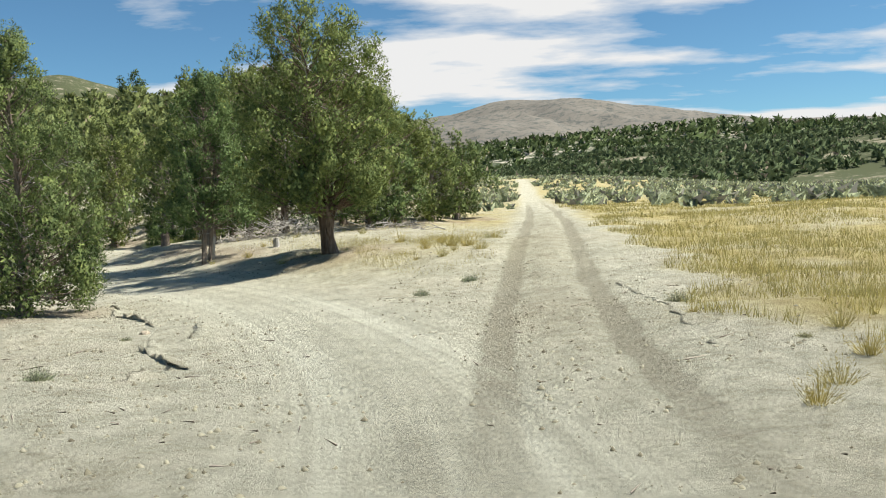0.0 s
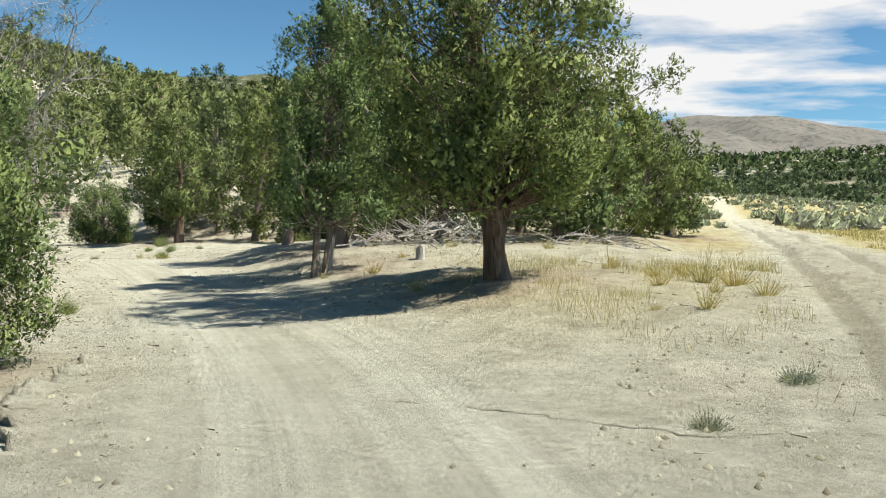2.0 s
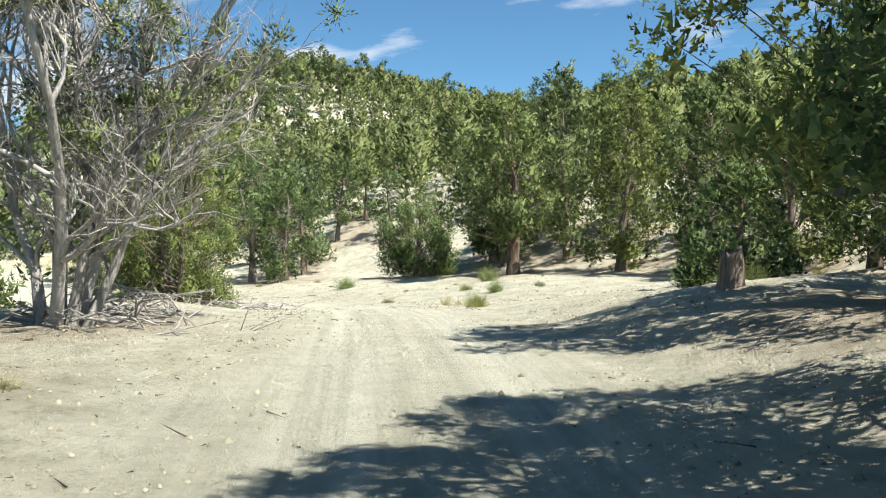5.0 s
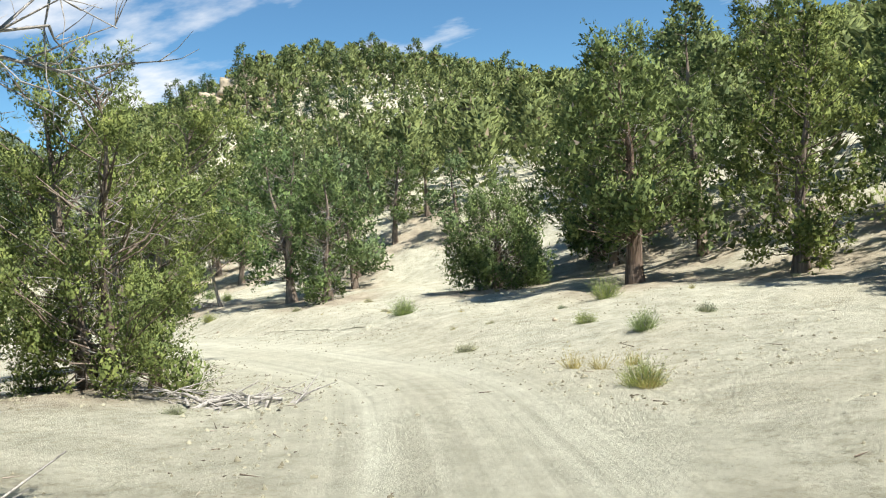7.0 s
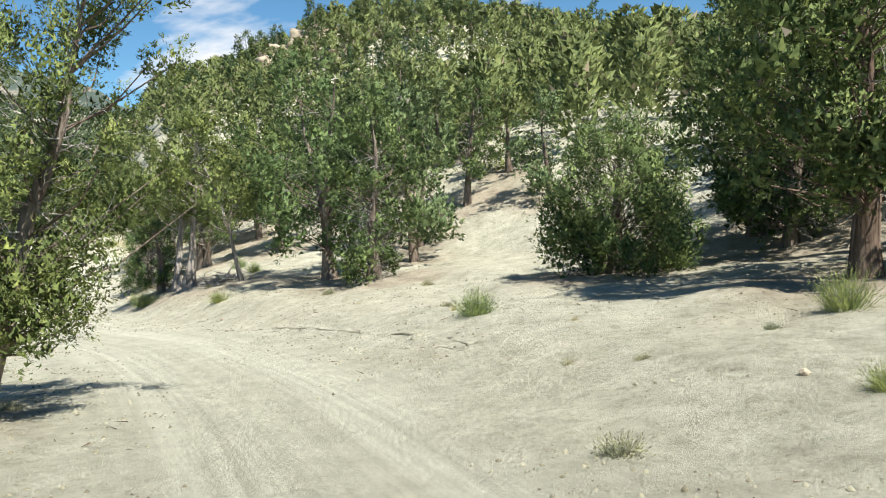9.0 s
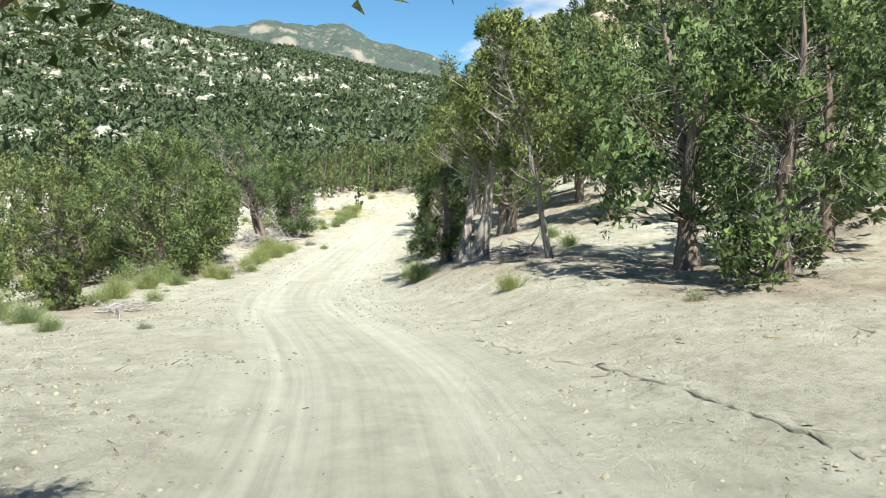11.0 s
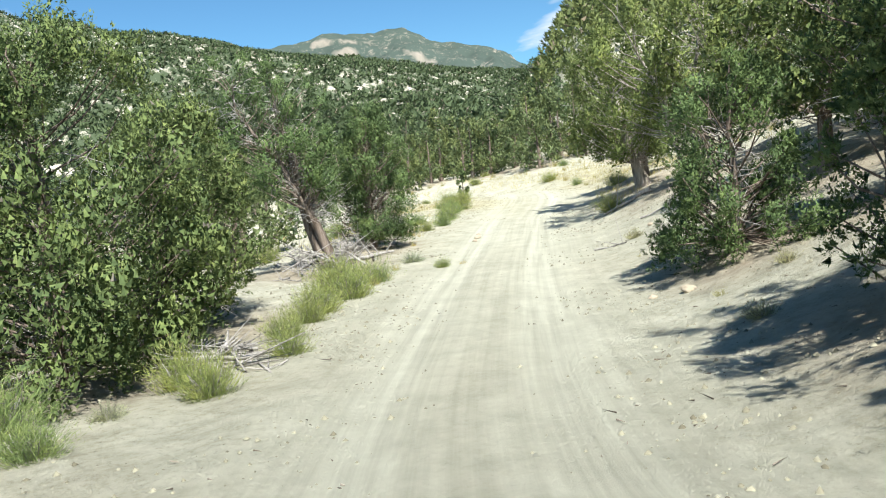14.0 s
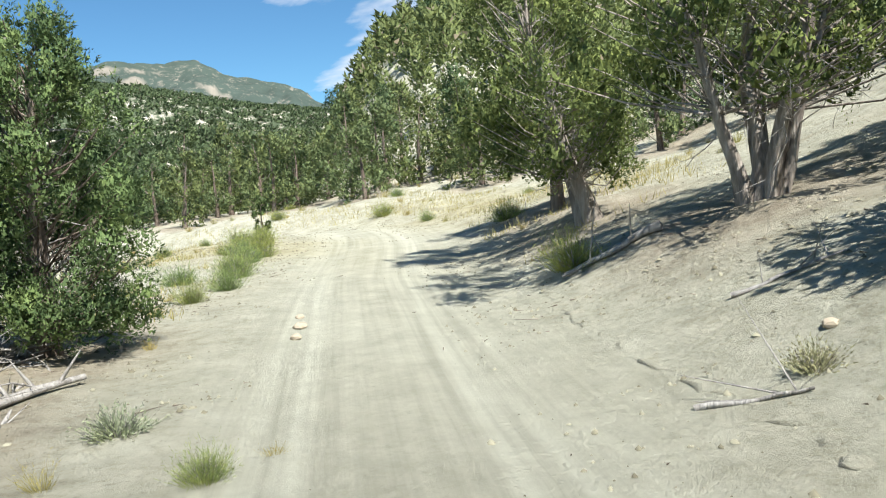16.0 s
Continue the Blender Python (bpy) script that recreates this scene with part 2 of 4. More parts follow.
# ---- mesh helpers ----
class Build:
    def __init__(self):
        self.v, self.f, self.n, self.soft = [], [], 0, []

    def add(self, verts, faces):
        self.v.append(np.asarray(verts, float).reshape(-1, 3))
        self.f.append(np.asarray(faces, int) + self.n)
        self.n += len(self.v[-1])

    def mesh(self, name, mat, smooth=False):
        me = bpy.data.meshes.new(name)
        v = np.concatenate(self.v)
        me.vertices.add(len(v))
        me.vertices.foreach_set("co", v.ravel())
        loops = np.concatenate([f.ravel() for f in self.f])
        sizes = np.concatenate([np.full(len(f), f.shape[1]) for f in self.f])
        me.loops.add(len(loops))
        me.loops.foreach_set("vertex_index", loops)
        me.polygons.add(len(sizes))
        me.polygons.foreach_set("loop_start", np.concatenate([[0], np.cumsum(sizes)[:-1]]))
        if smooth:
            me.polygons.foreach_set("use_smooth", np.ones(len(sizes), bool))
        me.materials.append(mat)
        me.update(calc_edges=True)
        if self.soft:
            me.polygons.foreach_set("use_smooth", np.ones(len(sizes), bool))
            me.normals_split_custom_set_from_vertices(np.concatenate(self.soft))
        return me


def part(name, build, mat, parent, label="", smooth=False):
    ob = new(name, build.mesh(name, mat, smooth))
    ob.parent = parent
    return tagged(ob, label)


def tube(b, pts, rad, k=6, ridge=0.0, rng=None):
    """A tapered tube along pts, with an uneven skin."""
    pts, rad = np.asarray(pts, float), np.asarray(rad, float)
    d = np.gradient(pts, axis=0)
    d /= np.linalg.norm(d, axis=1)[:, None] + 1e-9
    ref = np.where(np.abs(d[:, 2:3]) > 0.8, [[1.0, 0, 0]], [[0, 0, 1.0]])
    u = np.cross(d, ref)
    u /= np.linalg.norm(u, axis=1)[:, None] + 1e-9
    w = np.cross(d, u)
    a = np.arange(k) * 2 * np.pi / k
    rr = rad[:, None] * np.ones((1, k))
    if ridge:
        rr[0] *= rng.uniform(0.85, 1.5, k)
        rr = rr * (1 + ridge * rng.uniform(-1, 1, (1, k)) + 0.5 * ridge * rng.uniform(-1, 1, rr.shape))
    ring = pts[:, None, :] + rr[..., None] * (np.cos(a)[None, :, None] * u[:, None, :] + np.sin(a)[None, :, None] * w[:, None, :])
    n = len(pts)
    i, j = np.meshgrid(np.arange(n - 1), np.arange(k), indexing="ij")
    q = np.stack([i * k + j, i * k + (j + 1) % k, (i + 1) * k + (j + 1) % k, (i + 1) * k + j], -1).reshape(-1, 4)
    b.add(ring.reshape(-1, 3), q)
    tip = np.vstack([ring[-1], pts[-1:] + d[-1:] * rad[-1] * 0.5])
    b.add(tip, np.stack([np.arange(k), (np.arange(k) + 1) % k, np.full(k, k)], -1))


def blades(b, p, d, length, width, rng, face=None):
    """Pointed leaves at p, along d; face: the way that each one's mass of foliage faces."""
    n = len(p)
    side = np.cross(d, rng.normal(size=(n, 3)) if face is None else face + rng.normal(0, 0.45, (n, 3)))
    side /= np.linalg.norm(side, axis=1)[:, None] + 1e-9
    if face is not None:
        turn = np.where((np.cross(side, d) * face).sum(1) < 0, -1.0, 1.0)
        side = side * turn[:, None]
        b.soft.append(np.repeat(face, 3, axis=0))
    L, W = np.broadcast_to(length, n)[:, None], np.broadcast_to(width, n)[:, None]
    v = np.stack([p - side * W * 0.5, p + side * W * 0.5, p + d * L], 1)
    b.add(v.reshape(-1, 3), np.arange(3 * n).reshape(n, 3))


def unit(a):
    return a / (np.linalg.norm(a, axis=-1, keepdims=True) + 1e-9)


def lattice(ix, iy, seed):
    h = (ix.astype(np.int64) * 374761393 + iy.astype(np.int64) * 668265263 + seed * 982451653) & 0x7FFFFFFF
    h = ((h ^ (h >> 13)) * 1274126177) & 0x7FFFFFFF
    return ((h ^ (h >> 16)) & 0xFFFF) / 65535.0


def vnoise(x, y, seed=0):
    ix, iy = np.floor(x), np.floor(y)
    fx, fy = x - ix, y - iy
    fx, fy = fx * fx * (3 - 2 * fx), fy * fy * (3 - 2 * fy)
    a, b_ = lattice(ix, iy, seed), lattice(ix + 1, iy, seed)
    c, d = lattice(ix, iy + 1, seed), lattice(ix + 1, iy + 1, seed)
    return (a + (b_ - a) * fx) * (1 - fy) + (c + (d - c) * fx) * fy - 0.5


def fbm(x, y, seed=0, octaves=4):
    return sum(vnoise(x * 2.03 ** o, y * 2.03 ** o, seed + o) * 0.5 ** o for o in range(octaves))


def smooth01(a, lo, hi):
    t = np.clip((a - lo) / (hi - lo), 0, 1)
    return t * t * (3 - 2 * t)


# ---- the lie of the land ----
# stations of the dirt road: x, y, ground height, right bank, right slope, hill, left bank, left slope
ROAD = np.array([
    (0.5, -40, 0.1, 0.0, 0.0, 0, 0.0, 0.0),
    (0.4, 0, 0.0, 0.0, 0.0, 0, 0.1, 0.0),
    (-0.2, 7, -0.12, 0.1, 0.01, 0, 0.0, 0.0),
    (-1.4, 11.4, -0.22, 0.2, 0.02, 0, 0.0, 0.0),
    (-3.5, 16, -0.32, 0.35, 0.03, 0.1, 0.05, 0.0),
    (-7.2, 21.7, -0.55, 0.7, 0.03, 0.5, 0.15, 0.0),
    (-13.8, 29.6, -0.25, 0.65, 0.02, 0.9, 0.15, 0.0),
    (-18.0, 34.1, -0.5, 0.2, 0.03, 1, 0.22, -0.02),
    (-21.4, 36.8, -0.82, 0.35, 0.05, 1, 0.3, -0.05),
    (-32.9, 41.2, -1.7, 0.5, 0.05, 1, 0.0, -0.16),
    (-43.8, 43.2, -2.5, 0.85, 0.05, 1, 0.0, -0.26),
    (-52.0, 46.4, -2.78, 0.8, 0.27, 1, 0.0, -0.26),
    (-63.5, 51.8, -2.65, 0.7, 0.28, 1, 0.1, -0.12),
    (-75.0, 57.4, -2.3, 0.6, 0.22, 1, 0.2, -0.1),
    (-80.5, 56.0, -2.5, 0.6, 0.12, 1, 0.1, -0.1),
    (-85.0, 50.5, -3.0, 0.5, 0.06, 1, 0.0, -0.1),
    (-90.0, 36.0, -4.5, 0.5, 0.05, 1, 0.0, -0.1),
])
TRACK = np.array([(0.9, 2.0), (1.35, 9.1), (1.75, 13.2), (2.7, 21), (4.6, 36), (6.7, 55), (13.5, 123), (22, 220)])


def resample(a, step):
    s = np.concatenate([[0], np.cumsum(np.linalg.norm(np.diff(a[:, :2], axis=0), axis=1))])
    out = []
    for k in range(len(a) - 1):
        p0, p1, p2, p3 = a[max(k - 1, 0)], a[k], a[k + 1], a[min(k + 2, len(a) - 1)]
        l = s[k + 1] - s[k]
        m1 = (p2 - p0) / max(s[k + 1] - s[max(k - 1, 0)], 1e-6) * l
        m2 = (p3 - p1) / max(s[min(k + 2, len(a) - 1)] - s[k], 1e-6) * l
        for t in np.arange(0, 1, step / l):
            out.append((2 * t**3 - 3 * t**2 + 1) * p1 + (t**3 - 2 * t**2 + t) * m1 + (-2 * t**3 + 3 * t**2) * p2 + (t**3 - t**2) * m2)
    return np.array(out)


RS = resample(ROAD, 1.0)
TS = resample(TRACK, 1.5)


def rights(s):
    d = unit(np.gradient(s[:, :2], axis=0))
    return np.stack([d[:, 1], -d[:, 0]], 1)


RR, TR = rights(RS), rights(TS)


def lateral(x, y, s, r):
    """Signed distance from a centreline (right of it is positive), and the nearest station."""
    if len(x) > 20000:
        parts = [lateral(x[i:i + 20000], y[i:i + 20000], s, r) for i in range(0, len(x), 20000)]
        return np.concatenate([p[0] for p in parts]), np.concatenate([p[1] for p in parts])
    d2 = (x[:, None] - s[None, :, 0]) ** 2 + (y[:, None] - s[None, :, 1]) ** 2
    k = d2.argmin(1)
    best, d = np.full(len(x), -1.0), np.zeros(len(x))
    for step in (-1, 1):
        j = np.clip(k + step, 0, len(s) - 1)
        ex, ey = s[j, 0] - s[k, 0], s[j, 1] - s[k, 1]
        f = np.clip(((x - s[k, 0]) * ex + (y - s[k, 1]) * ey) / (ex * ex + ey * ey + 1e-9), 0, 1)
        px, py = x - s[k, 0] - f * ex, y - s[k, 1] - f * ey
        side = px * (r[k, 0] * (1 - f) + r[j, 0] * f) + py * (r[k, 1] * (1 - f) + r[j, 1] * f)
        d = np.where(f > best, np.hypot(px, py) * np.where(side >= 0, 1, -1), d)
        best = np.maximum(best, f)
    return d, k


def land(x, y, detail=True):
    x, y = np.atleast_1d(np.asarray(x, float)), np.atleast_1d(np.asarray(y, float))
    z = np.zeros(len(x))
    for i in range(0, len(x), 20000):
        sl = slice(i, i + 20000)
        X, Y = x[sl], y[sl]
        dx, dy = X[:, None] - RS[None, :, 0], Y[:, None] - RS[None, :, 1]
        d2 = dx * dx + dy * dy
        dmin = d2.min(1, keepdims=True)
        w = ((dmin + 1.5) / (d2 + 1.5)) ** 3
        w /= w.sum(1, keepdims=True)
        lat = dx * RR[None, :, 0] + dy * RR[None, :, 1]
        far = np.sqrt(d2)
        lat = np.where(np.abs(lat) > far * 0.5, lat, np.sign(lat) * far * 0.5)
        rt, lf = np.maximum(lat, 0), np.maximum(-lat, 0)
        prof = RS[:, 2] + RS[:, 3] * smooth01(rt, 1.6, 4.5) + RS[:, 4] * np.clip(rt - 4, 0, 12)
        q = (X + 52) * 0.39 + (Y - 46) * 0.92
        gate = 1 - smooth01(-X, 60, 76) * (1 - smooth01(q, -2, 15))
        prof = prof + gate[:, None] * RS[:, 5] * 30 * (1 - np.exp(-np.maximum(rt - 11, 0) * 0.3 / 30 - (np.maximum(rt - 11, 0) / 95) ** 2))
        prof = prof + RS[:, 6] * smooth01(lf, 1.6, 4.5) + RS[:, 7] * np.clip(lf - 5.0, 0, 30)
        z[sl] = (w * prof).sum(1)
    # the knoll with the pale rocks, and a dip before it
    z = z + 15 * np.exp(-((x + 137) / np.where(x > -137, 40, 26)) ** 2 - ((y - 142) / 26) ** 2) - 2.2 * np.exp(-((x + 34) / 16) ** 2 - ((y - 86) / 16) ** 2) - 4.5 * np.exp(-((x + 52) / 26) ** 2 - ((y - 150) / 32) ** 2)
    # the plain climbs gently away
    plain = smooth01(x, -14, 2) * smooth01(y, 8, 30)
    z = z * (1 - plain) + plain * (0.15 + 0.0115 * np.clip(y, 0, 160) + 6.0 * smooth01(y, 110, 260) * (1 - smooth01(x / np.maximum(y, 1), 0.1, 0.5)) + 0.25 * smooth01(y, 18, 30) * (1 - smooth01(np.abs(x + 4), 2, 6)))
    lr, _ = lateral(x, y, RS, RR)
    off = smooth01(np.abs(lr), 1.5, 4)
    z = z + fbm(x * 0.12, y * 0.12, 3) * 0.5 * off * smooth01(np.hypot(x + 25, y - 35), 0, 60) + fbm(x * 0.5, y * 0.5, 7) * 0.14 * (0.25 + off)
    if detail:
        rut = np.exp(-((np.abs(lr) - 0.78) / 0.24) ** 2)
        lt, _ = lateral(x, y, TS, TR)
        rut2 = np.exp(-((np.abs(lt) - 0.76) / 0.2) ** 2) * smooth01(y, 4, 9)
        z = z - 0.05 * rut * (0.6 + 0.8 * vnoise(x * 0.3, y * 0.3, 5)) - 0.07 * rut2 + fbm(x * 2.1, y * 2.1, 11, 3) * 0.05 * (0.3 + 0.7 * off)
        z = z + 0.06 * np.exp(-((np.abs(lr) - 1.75) / 0.3) ** 2) * (0.5 + vnoise(x * 0.7, y * 0.7, 9))
    return z


def ground_at(x, y):
    return float(land(x, y)[0])


def axis_steps(lo, hi, step, reach, grow):
    core = list(np.arange(lo, hi + step / 2, step))
    up, d, v = [], step, hi
    while v < reach:
        d *= grow
        v += d
        up.append(v)
    dn, d, v = [], step, lo
    while v > -reach:
        d *= grow
        v -= d
        dn.append(v)
    return np.array(dn[::-1] + core + up)


def make_ground(duff):
    gx, gy = axis_steps(-80, 8, 0.3, 4600, 1.1), axis_steps(4, 62, 0.3, 4600, 1.1)
    X, Y = np.meshgrid(gx, gy)
    x, y = X.ravel(), Y.ravel()
    z = land(x, y)
    b = Build()
    nx, ny = len(gx), len(gy)
    i, j = np.meshgrid(np.arange(ny - 1), np.arange(nx - 1), indexing="ij")
    q = (i * nx + j).ravel()
    b.add(np.stack([x, y, z], 1), np.stack([q, q + 1, q + nx + 1, q + nx], 1))
    me = b.mesh("ground", M_EARTH, True)
    lr, _ = lateral(x, y, RS, RR)
    lt, _ = lateral(x, y, TS, TR)
    wob = fbm(x * 0.35, y * 0.35, 21) * 1.6
    streak = vnoise(lr * 5.0, np.arange(len(x)) * 0.0 + 3.3, 31) + 0.5
    lane = 1 - smooth01(np.abs(lr) + wob * 0.6, 1.2, 2.4)
    ruts = np.exp(-((np.abs(lr) - 0.78) / 0.30) ** 2)
    road = np.clip(lane * (0.6 + 0.5 * ruts), 0, 1)
    fork = np.exp(-((np.abs(lt) - 0.76) / 0.25) ** 4) * smooth01(y, 4, 9) * (1 - smooth01(y, 60, 110))
    mid_lane = lane * (1 - ruts) * streak * (0.5 + 0.7 * (vnoise(x * 0.4, y * 0.4, 35) + 0.5)) * 0.3
    packed = np.clip(mid_lane + 0.35 * np.exp(-(lt / 0.9) ** 2) * smooth01(y, 6, 12) * (1 - smooth01(y, 40, 60)), 0, 1)
    side = lt
    grass = smooth01(side + wob * 1.2, 1.6, 3.4) * smooth01(y, 4, 8)
    grass = np.maximum(grass, 0.6 * np.exp(-(((x + 1.5) / 3.0) ** 2 + ((y - 23) / 4.0) ** 2)))
    grass = np.maximum(grass, smooth01(x, -12, 4) * smooth01(y, 26, 34) * 0.8 * smooth01(np.abs(lt), 1.0, 2.2))
    grass = np.maximum(grass, 0.6 * np.exp(-(((x + 72) / 7) ** 2 + ((y - 61.5) / 3.0) ** 2)))
    grass = np.maximum(grass, 0.6 * np.exp(-(((x + 75) / 6) ** 2 + ((y - 53.5) / 2.2) ** 2)))
    grass = np.clip(grass * (0.8 + 0.8 * vnoise(x * 0.8, y * 0.8, 41)), 0, 1)
    d = np.zeros(len(x))
    for tx, ty, tr in duff:
        k = np.hypot(x - tx, y - ty)
        d = np.maximum(d, (1 - smooth01(k + wob * 0.5, tr * 0.5, tr * 1.3)) * 0.45)
    d *= smooth01(np.abs(lr), 1.8, 3.2)
    me.color_attributes.new("zone", "FLOAT_COLOR", "POINT")
    me.color_attributes["zone"].data.foreach_set("color", np.stack([road, grass, d, packed], 1).ravel())
    d1 = lr
    kk = lateral(x, y, RS, RR)[1]
    k2 = kk + (x - RS[kk, 0]) * -RR[kk, 1] + (y - RS[kk, 1]) * RR[kk, 0]
    k2 = np.where(np.abs(lr) < 8, k2, 0.0)
    for key, val in (("across", np.where(np.abs(d1) < 50, d1, 50.0)), ("along", k2), ("track", np.clip(lt, -50, 50)), ("worn", smooth01(y, 3, 8) * (1 - smooth01(y, 60, 110)))):
        me.attributes.new(key, "FLOAT", "POINT").data.foreach_set("value", val)
    return tagged(new("ground", me), "pale sandy ground with a rutted dirt road and dry grass", "ground", kind="structure")


# ---- junipers ----
def crown_width(u, shape):
    if shape == "bush":
        return np.sqrt(np.clip(1 - (u * 1.02 - 0.32) ** 2 / 0.5, 0.02, 1))
    if shape == "cone":
        return np.clip(0.78 + 0.75 * u - 1.42 * u * u, 0.1, 1)
    return np.clip(0.72 + 1.2 * u - 1.66 * u * u, 0.15, 1)


def juniper(name, label, seed, h=6.0, r=1.9, base=1.3, stems=((0, 0, 0.1, 0.1, 0.14),), clumps=84, leaves=200, leaf=(0.085, 0.036),
            shape="round", twigs=32, puff=1.0, fine=False, ridge=0.24, flare=1.3, gnarl=1.0, leaf_mat=None, bark_mat=None, group="junipers along the road", sides=9):
    """A juniper: shaggy stems (foot x, y; top x, y; foot radius), boughs and a crown of scaly sprays."""
    rng = np.random.default_rng(seed)
    if fine == "near":
        leaf, leaves = (leaf[0] * 0.56, leaf[1] * 0.44), int(leaves * 2.6)
    elif fine:
        leaf, leaves = (leaf[0] * 0.66, leaf[1] * 0.52), int(leaves * 2.0)
    if fine:
        clumps, leaves, puff = int(clumps * 1.4), int(leaves * 0.46), puff * 0.84
    thing = tagged(new(name), label, "tree", group)
    paths, woods = [], []
    for fx, fy, tx, ty, fr in stems:
        k = 9
        t = np.linspace(0, 1, k)
        bend = rng.normal(0, 0.085 * gnarl * h / 6, (k, 2)).cumsum(0) * t[:, None]
        p = np.stack([fx + (tx - fx) * t + bend[:, 0], fy + (ty - fy) * t + bend[:, 1], -0.15 + (h * 0.86 + 0.15) * t], 1)
        rad = fr * np.concatenate([[flare, 0.5 + 0.45 * flare], np.linspace(0.95, 0.1, k - 2)])
        b = Build()
        tube(b, p, rad, sides, ridge, rng)
        woods.append(b)
        paths.append(p)
    c, dead, boughs = Build(), Build(), woods[0]
    lump = rng.uniform(0, 6.28, 3)
    for i in range(clumps):
        u = rng.random() ** (1.25 if shape == "bush" else 1.15)
        ang = rng.uniform(0, 6.283)
        z = base + (h - base) * u
        path = paths[rng.integers(len(paths))]
        uneven = 1 + 0.26 * math.sin(ang * 2 + lump[0] + 4 * u) + 0.2 * math.sin(ang * 3 + lump[1] - 6 * u)
        rad = r * crown_width(u, shape) * uneven * math.sqrt(rng.uniform(0.3, 1.0))
        axis = np.array([np.interp(z, path[:, 2], path[:, 0]), np.interp(z, path[:, 2], path[:, 1])])
        ctr = np.array([axis[0] + rad * math.cos(ang), axis[1] + rad * math.sin(ang), z])
        q = puff * r * 0.225 * rng.uniform(0.65, 1.3) * (1 - 0.3 * u)
        away = np.array([0.35 * math.cos(ang), 0.35 * math.sin(ang), 0.5])
        per = 14 if leaves > 120 else 7
        ns = max(6, leaves // per)
        dirs = unit(rng.normal(size=(ns, 3)))
        foot = ctr + dirs * rng.uniform(0.4, 1.0, (ns, 1)) ** 0.6 * q * np.array([1, 1, 1.4])
        axis3 = unit(dirs * 0.7 + away * 0.8 + rng.normal(0, 0.35, (ns, 3)))
        reach = q * rng.uniform(0.3, 0.65, (ns, 1))
        face = unit(dirs * 1.15 + away * 0.6 + rng.normal(0, 0.2, (ns, 3)))
        foot, axis3, reach, face = (np.repeat(g, per, axis=0) for g in (foot, axis3, reach, face))
        m = ns * per
        along = rng.uniform(0, 1, (m, 1))
        pos = foot + axis3 * reach * along + rng.normal(0, 1, (m, 3)) * (0.1 + 0.16 * (1 - along)) * reach
        blades(c, pos, unit(axis3 + rng.normal(0, 0.5, (m, 3))), leaf[0] * rng.uniform(0.6, 1.3, m), leaf[1] * rng.uniform(0.7, 1.3, m), rng, unit(face + rng.normal(0, 0.07, (m, 3))))
        # overlapping flat sprays close the clump
        k = 180 if fine == "near" else 130 if fine else 64 if leaves > 120 else 20
        out = unit(rng.normal(size=(k, 3)))
        up = rng.normal(0, 0.6, (k, 3)) + [0, 0, 1.0]
        up = unit(up - out * (up * out).sum(1, keepdims=True) + out * 0.35)
        wide = q * (0.15 if fine == "near" else 0.18 if fine else 0.24 if leaves > 120 else 0.4) * rng.uniform(0.6, 1.3, k)
        blades(c, ctr + out * q * rng.uniform(0.35, 0.95, (k, 1)) * (1, 1, 1.4) - up * wide[:, None] * 0.5, up, wide * 1.5, wide, rng, unit(out * 1.15 + away * 0.6 + rng.normal(0, 0.12, (k, 3))))
        if leaves > 120 or i % 4 == 0:
            z0 = max(0.25 * h * 0.3, 0.75 * base, z - 0.5 * rad - rng.uniform(0.1, 0.5))
            foot = np.array([np.interp(z0, path[:, 2], path[:, 0]), np.interp(z0, path[:, 2], path[:, 1]), z0])
            mid = (foot + ctr) / 2 + np.array([0, 0, -0.08 * rad]) + rng.normal(0, 0.07, 3)
            tube(boughs, [foot, mid, ctr], [0.012 * h / 5 + 0.006 * rad, 0.013, 0.006], 3)
    for i in range(twigs):
        ang, z = rng.uniform(0, 6.283), base * 0.6 + (h * 0.65) * rng.random() ** 1.3
        path = paths[rng.integers(len(paths))]
        p = np.array([np.interp(z, path[:, 2], path[:, 0]), np.interp(z, path[:, 2], path[:, 1]), z])
        ln = r * rng.uniform(0.35, 0.9)
        d = unit(np.array([math.cos(ang), math.sin(ang), rng.uniform(-0.3, 0.6)]))
        pts = [p]
        for _ in range(4):
            d = unit(d + rng.normal(0, 0.35, 3))
            pts.append(pts[-1] + d * ln / 4)
        tube(dead, pts, [0.012, 0.009, 0.007, 0.005, 0.002], 3)
        for q in (1, 2, 3, 3, 4):
            e = unit(d + rng.normal(0, 0.8, 3)) * ln * rng.uniform(0.12, 0.35)
            tube(dead, [pts[q], pts[q] + e * 0.5 + rng.normal(0, 0.02, 3), pts[q] + e], [0.005, 0.0035, 0.0015], 3)
    for b in woods:
        part("trunk", b, bark_mat or M_BARK, thing, smooth=True)
    if dead.n:
        tagged(part("dead_growth", dead, M_DEAD, thing, "bare grey dead twigs"), kind="stuff")
    part("crown", c, leaf_mat or M_LEAF, thing)
    return thing


DUFF = []


def stand(thing, x, y, turn=0.0, size=1.0, sink=0.0, duff=0.0):
    thing.location = (x, y, ground_at(x, y) - sink)
    thing.rotation_euler = (0, 0, radians(turn))
    thing.scale = (size, size, size)
    if duff:
        DUFF.append((x, y, duff))
    return thing


def tree(x, y, label, duff=2.0, **kw):
    return stand(juniper("juniper_tree", label, **kw), x, y, duff=duff)


GREEN = "dense green juniper tree on sandy ground"
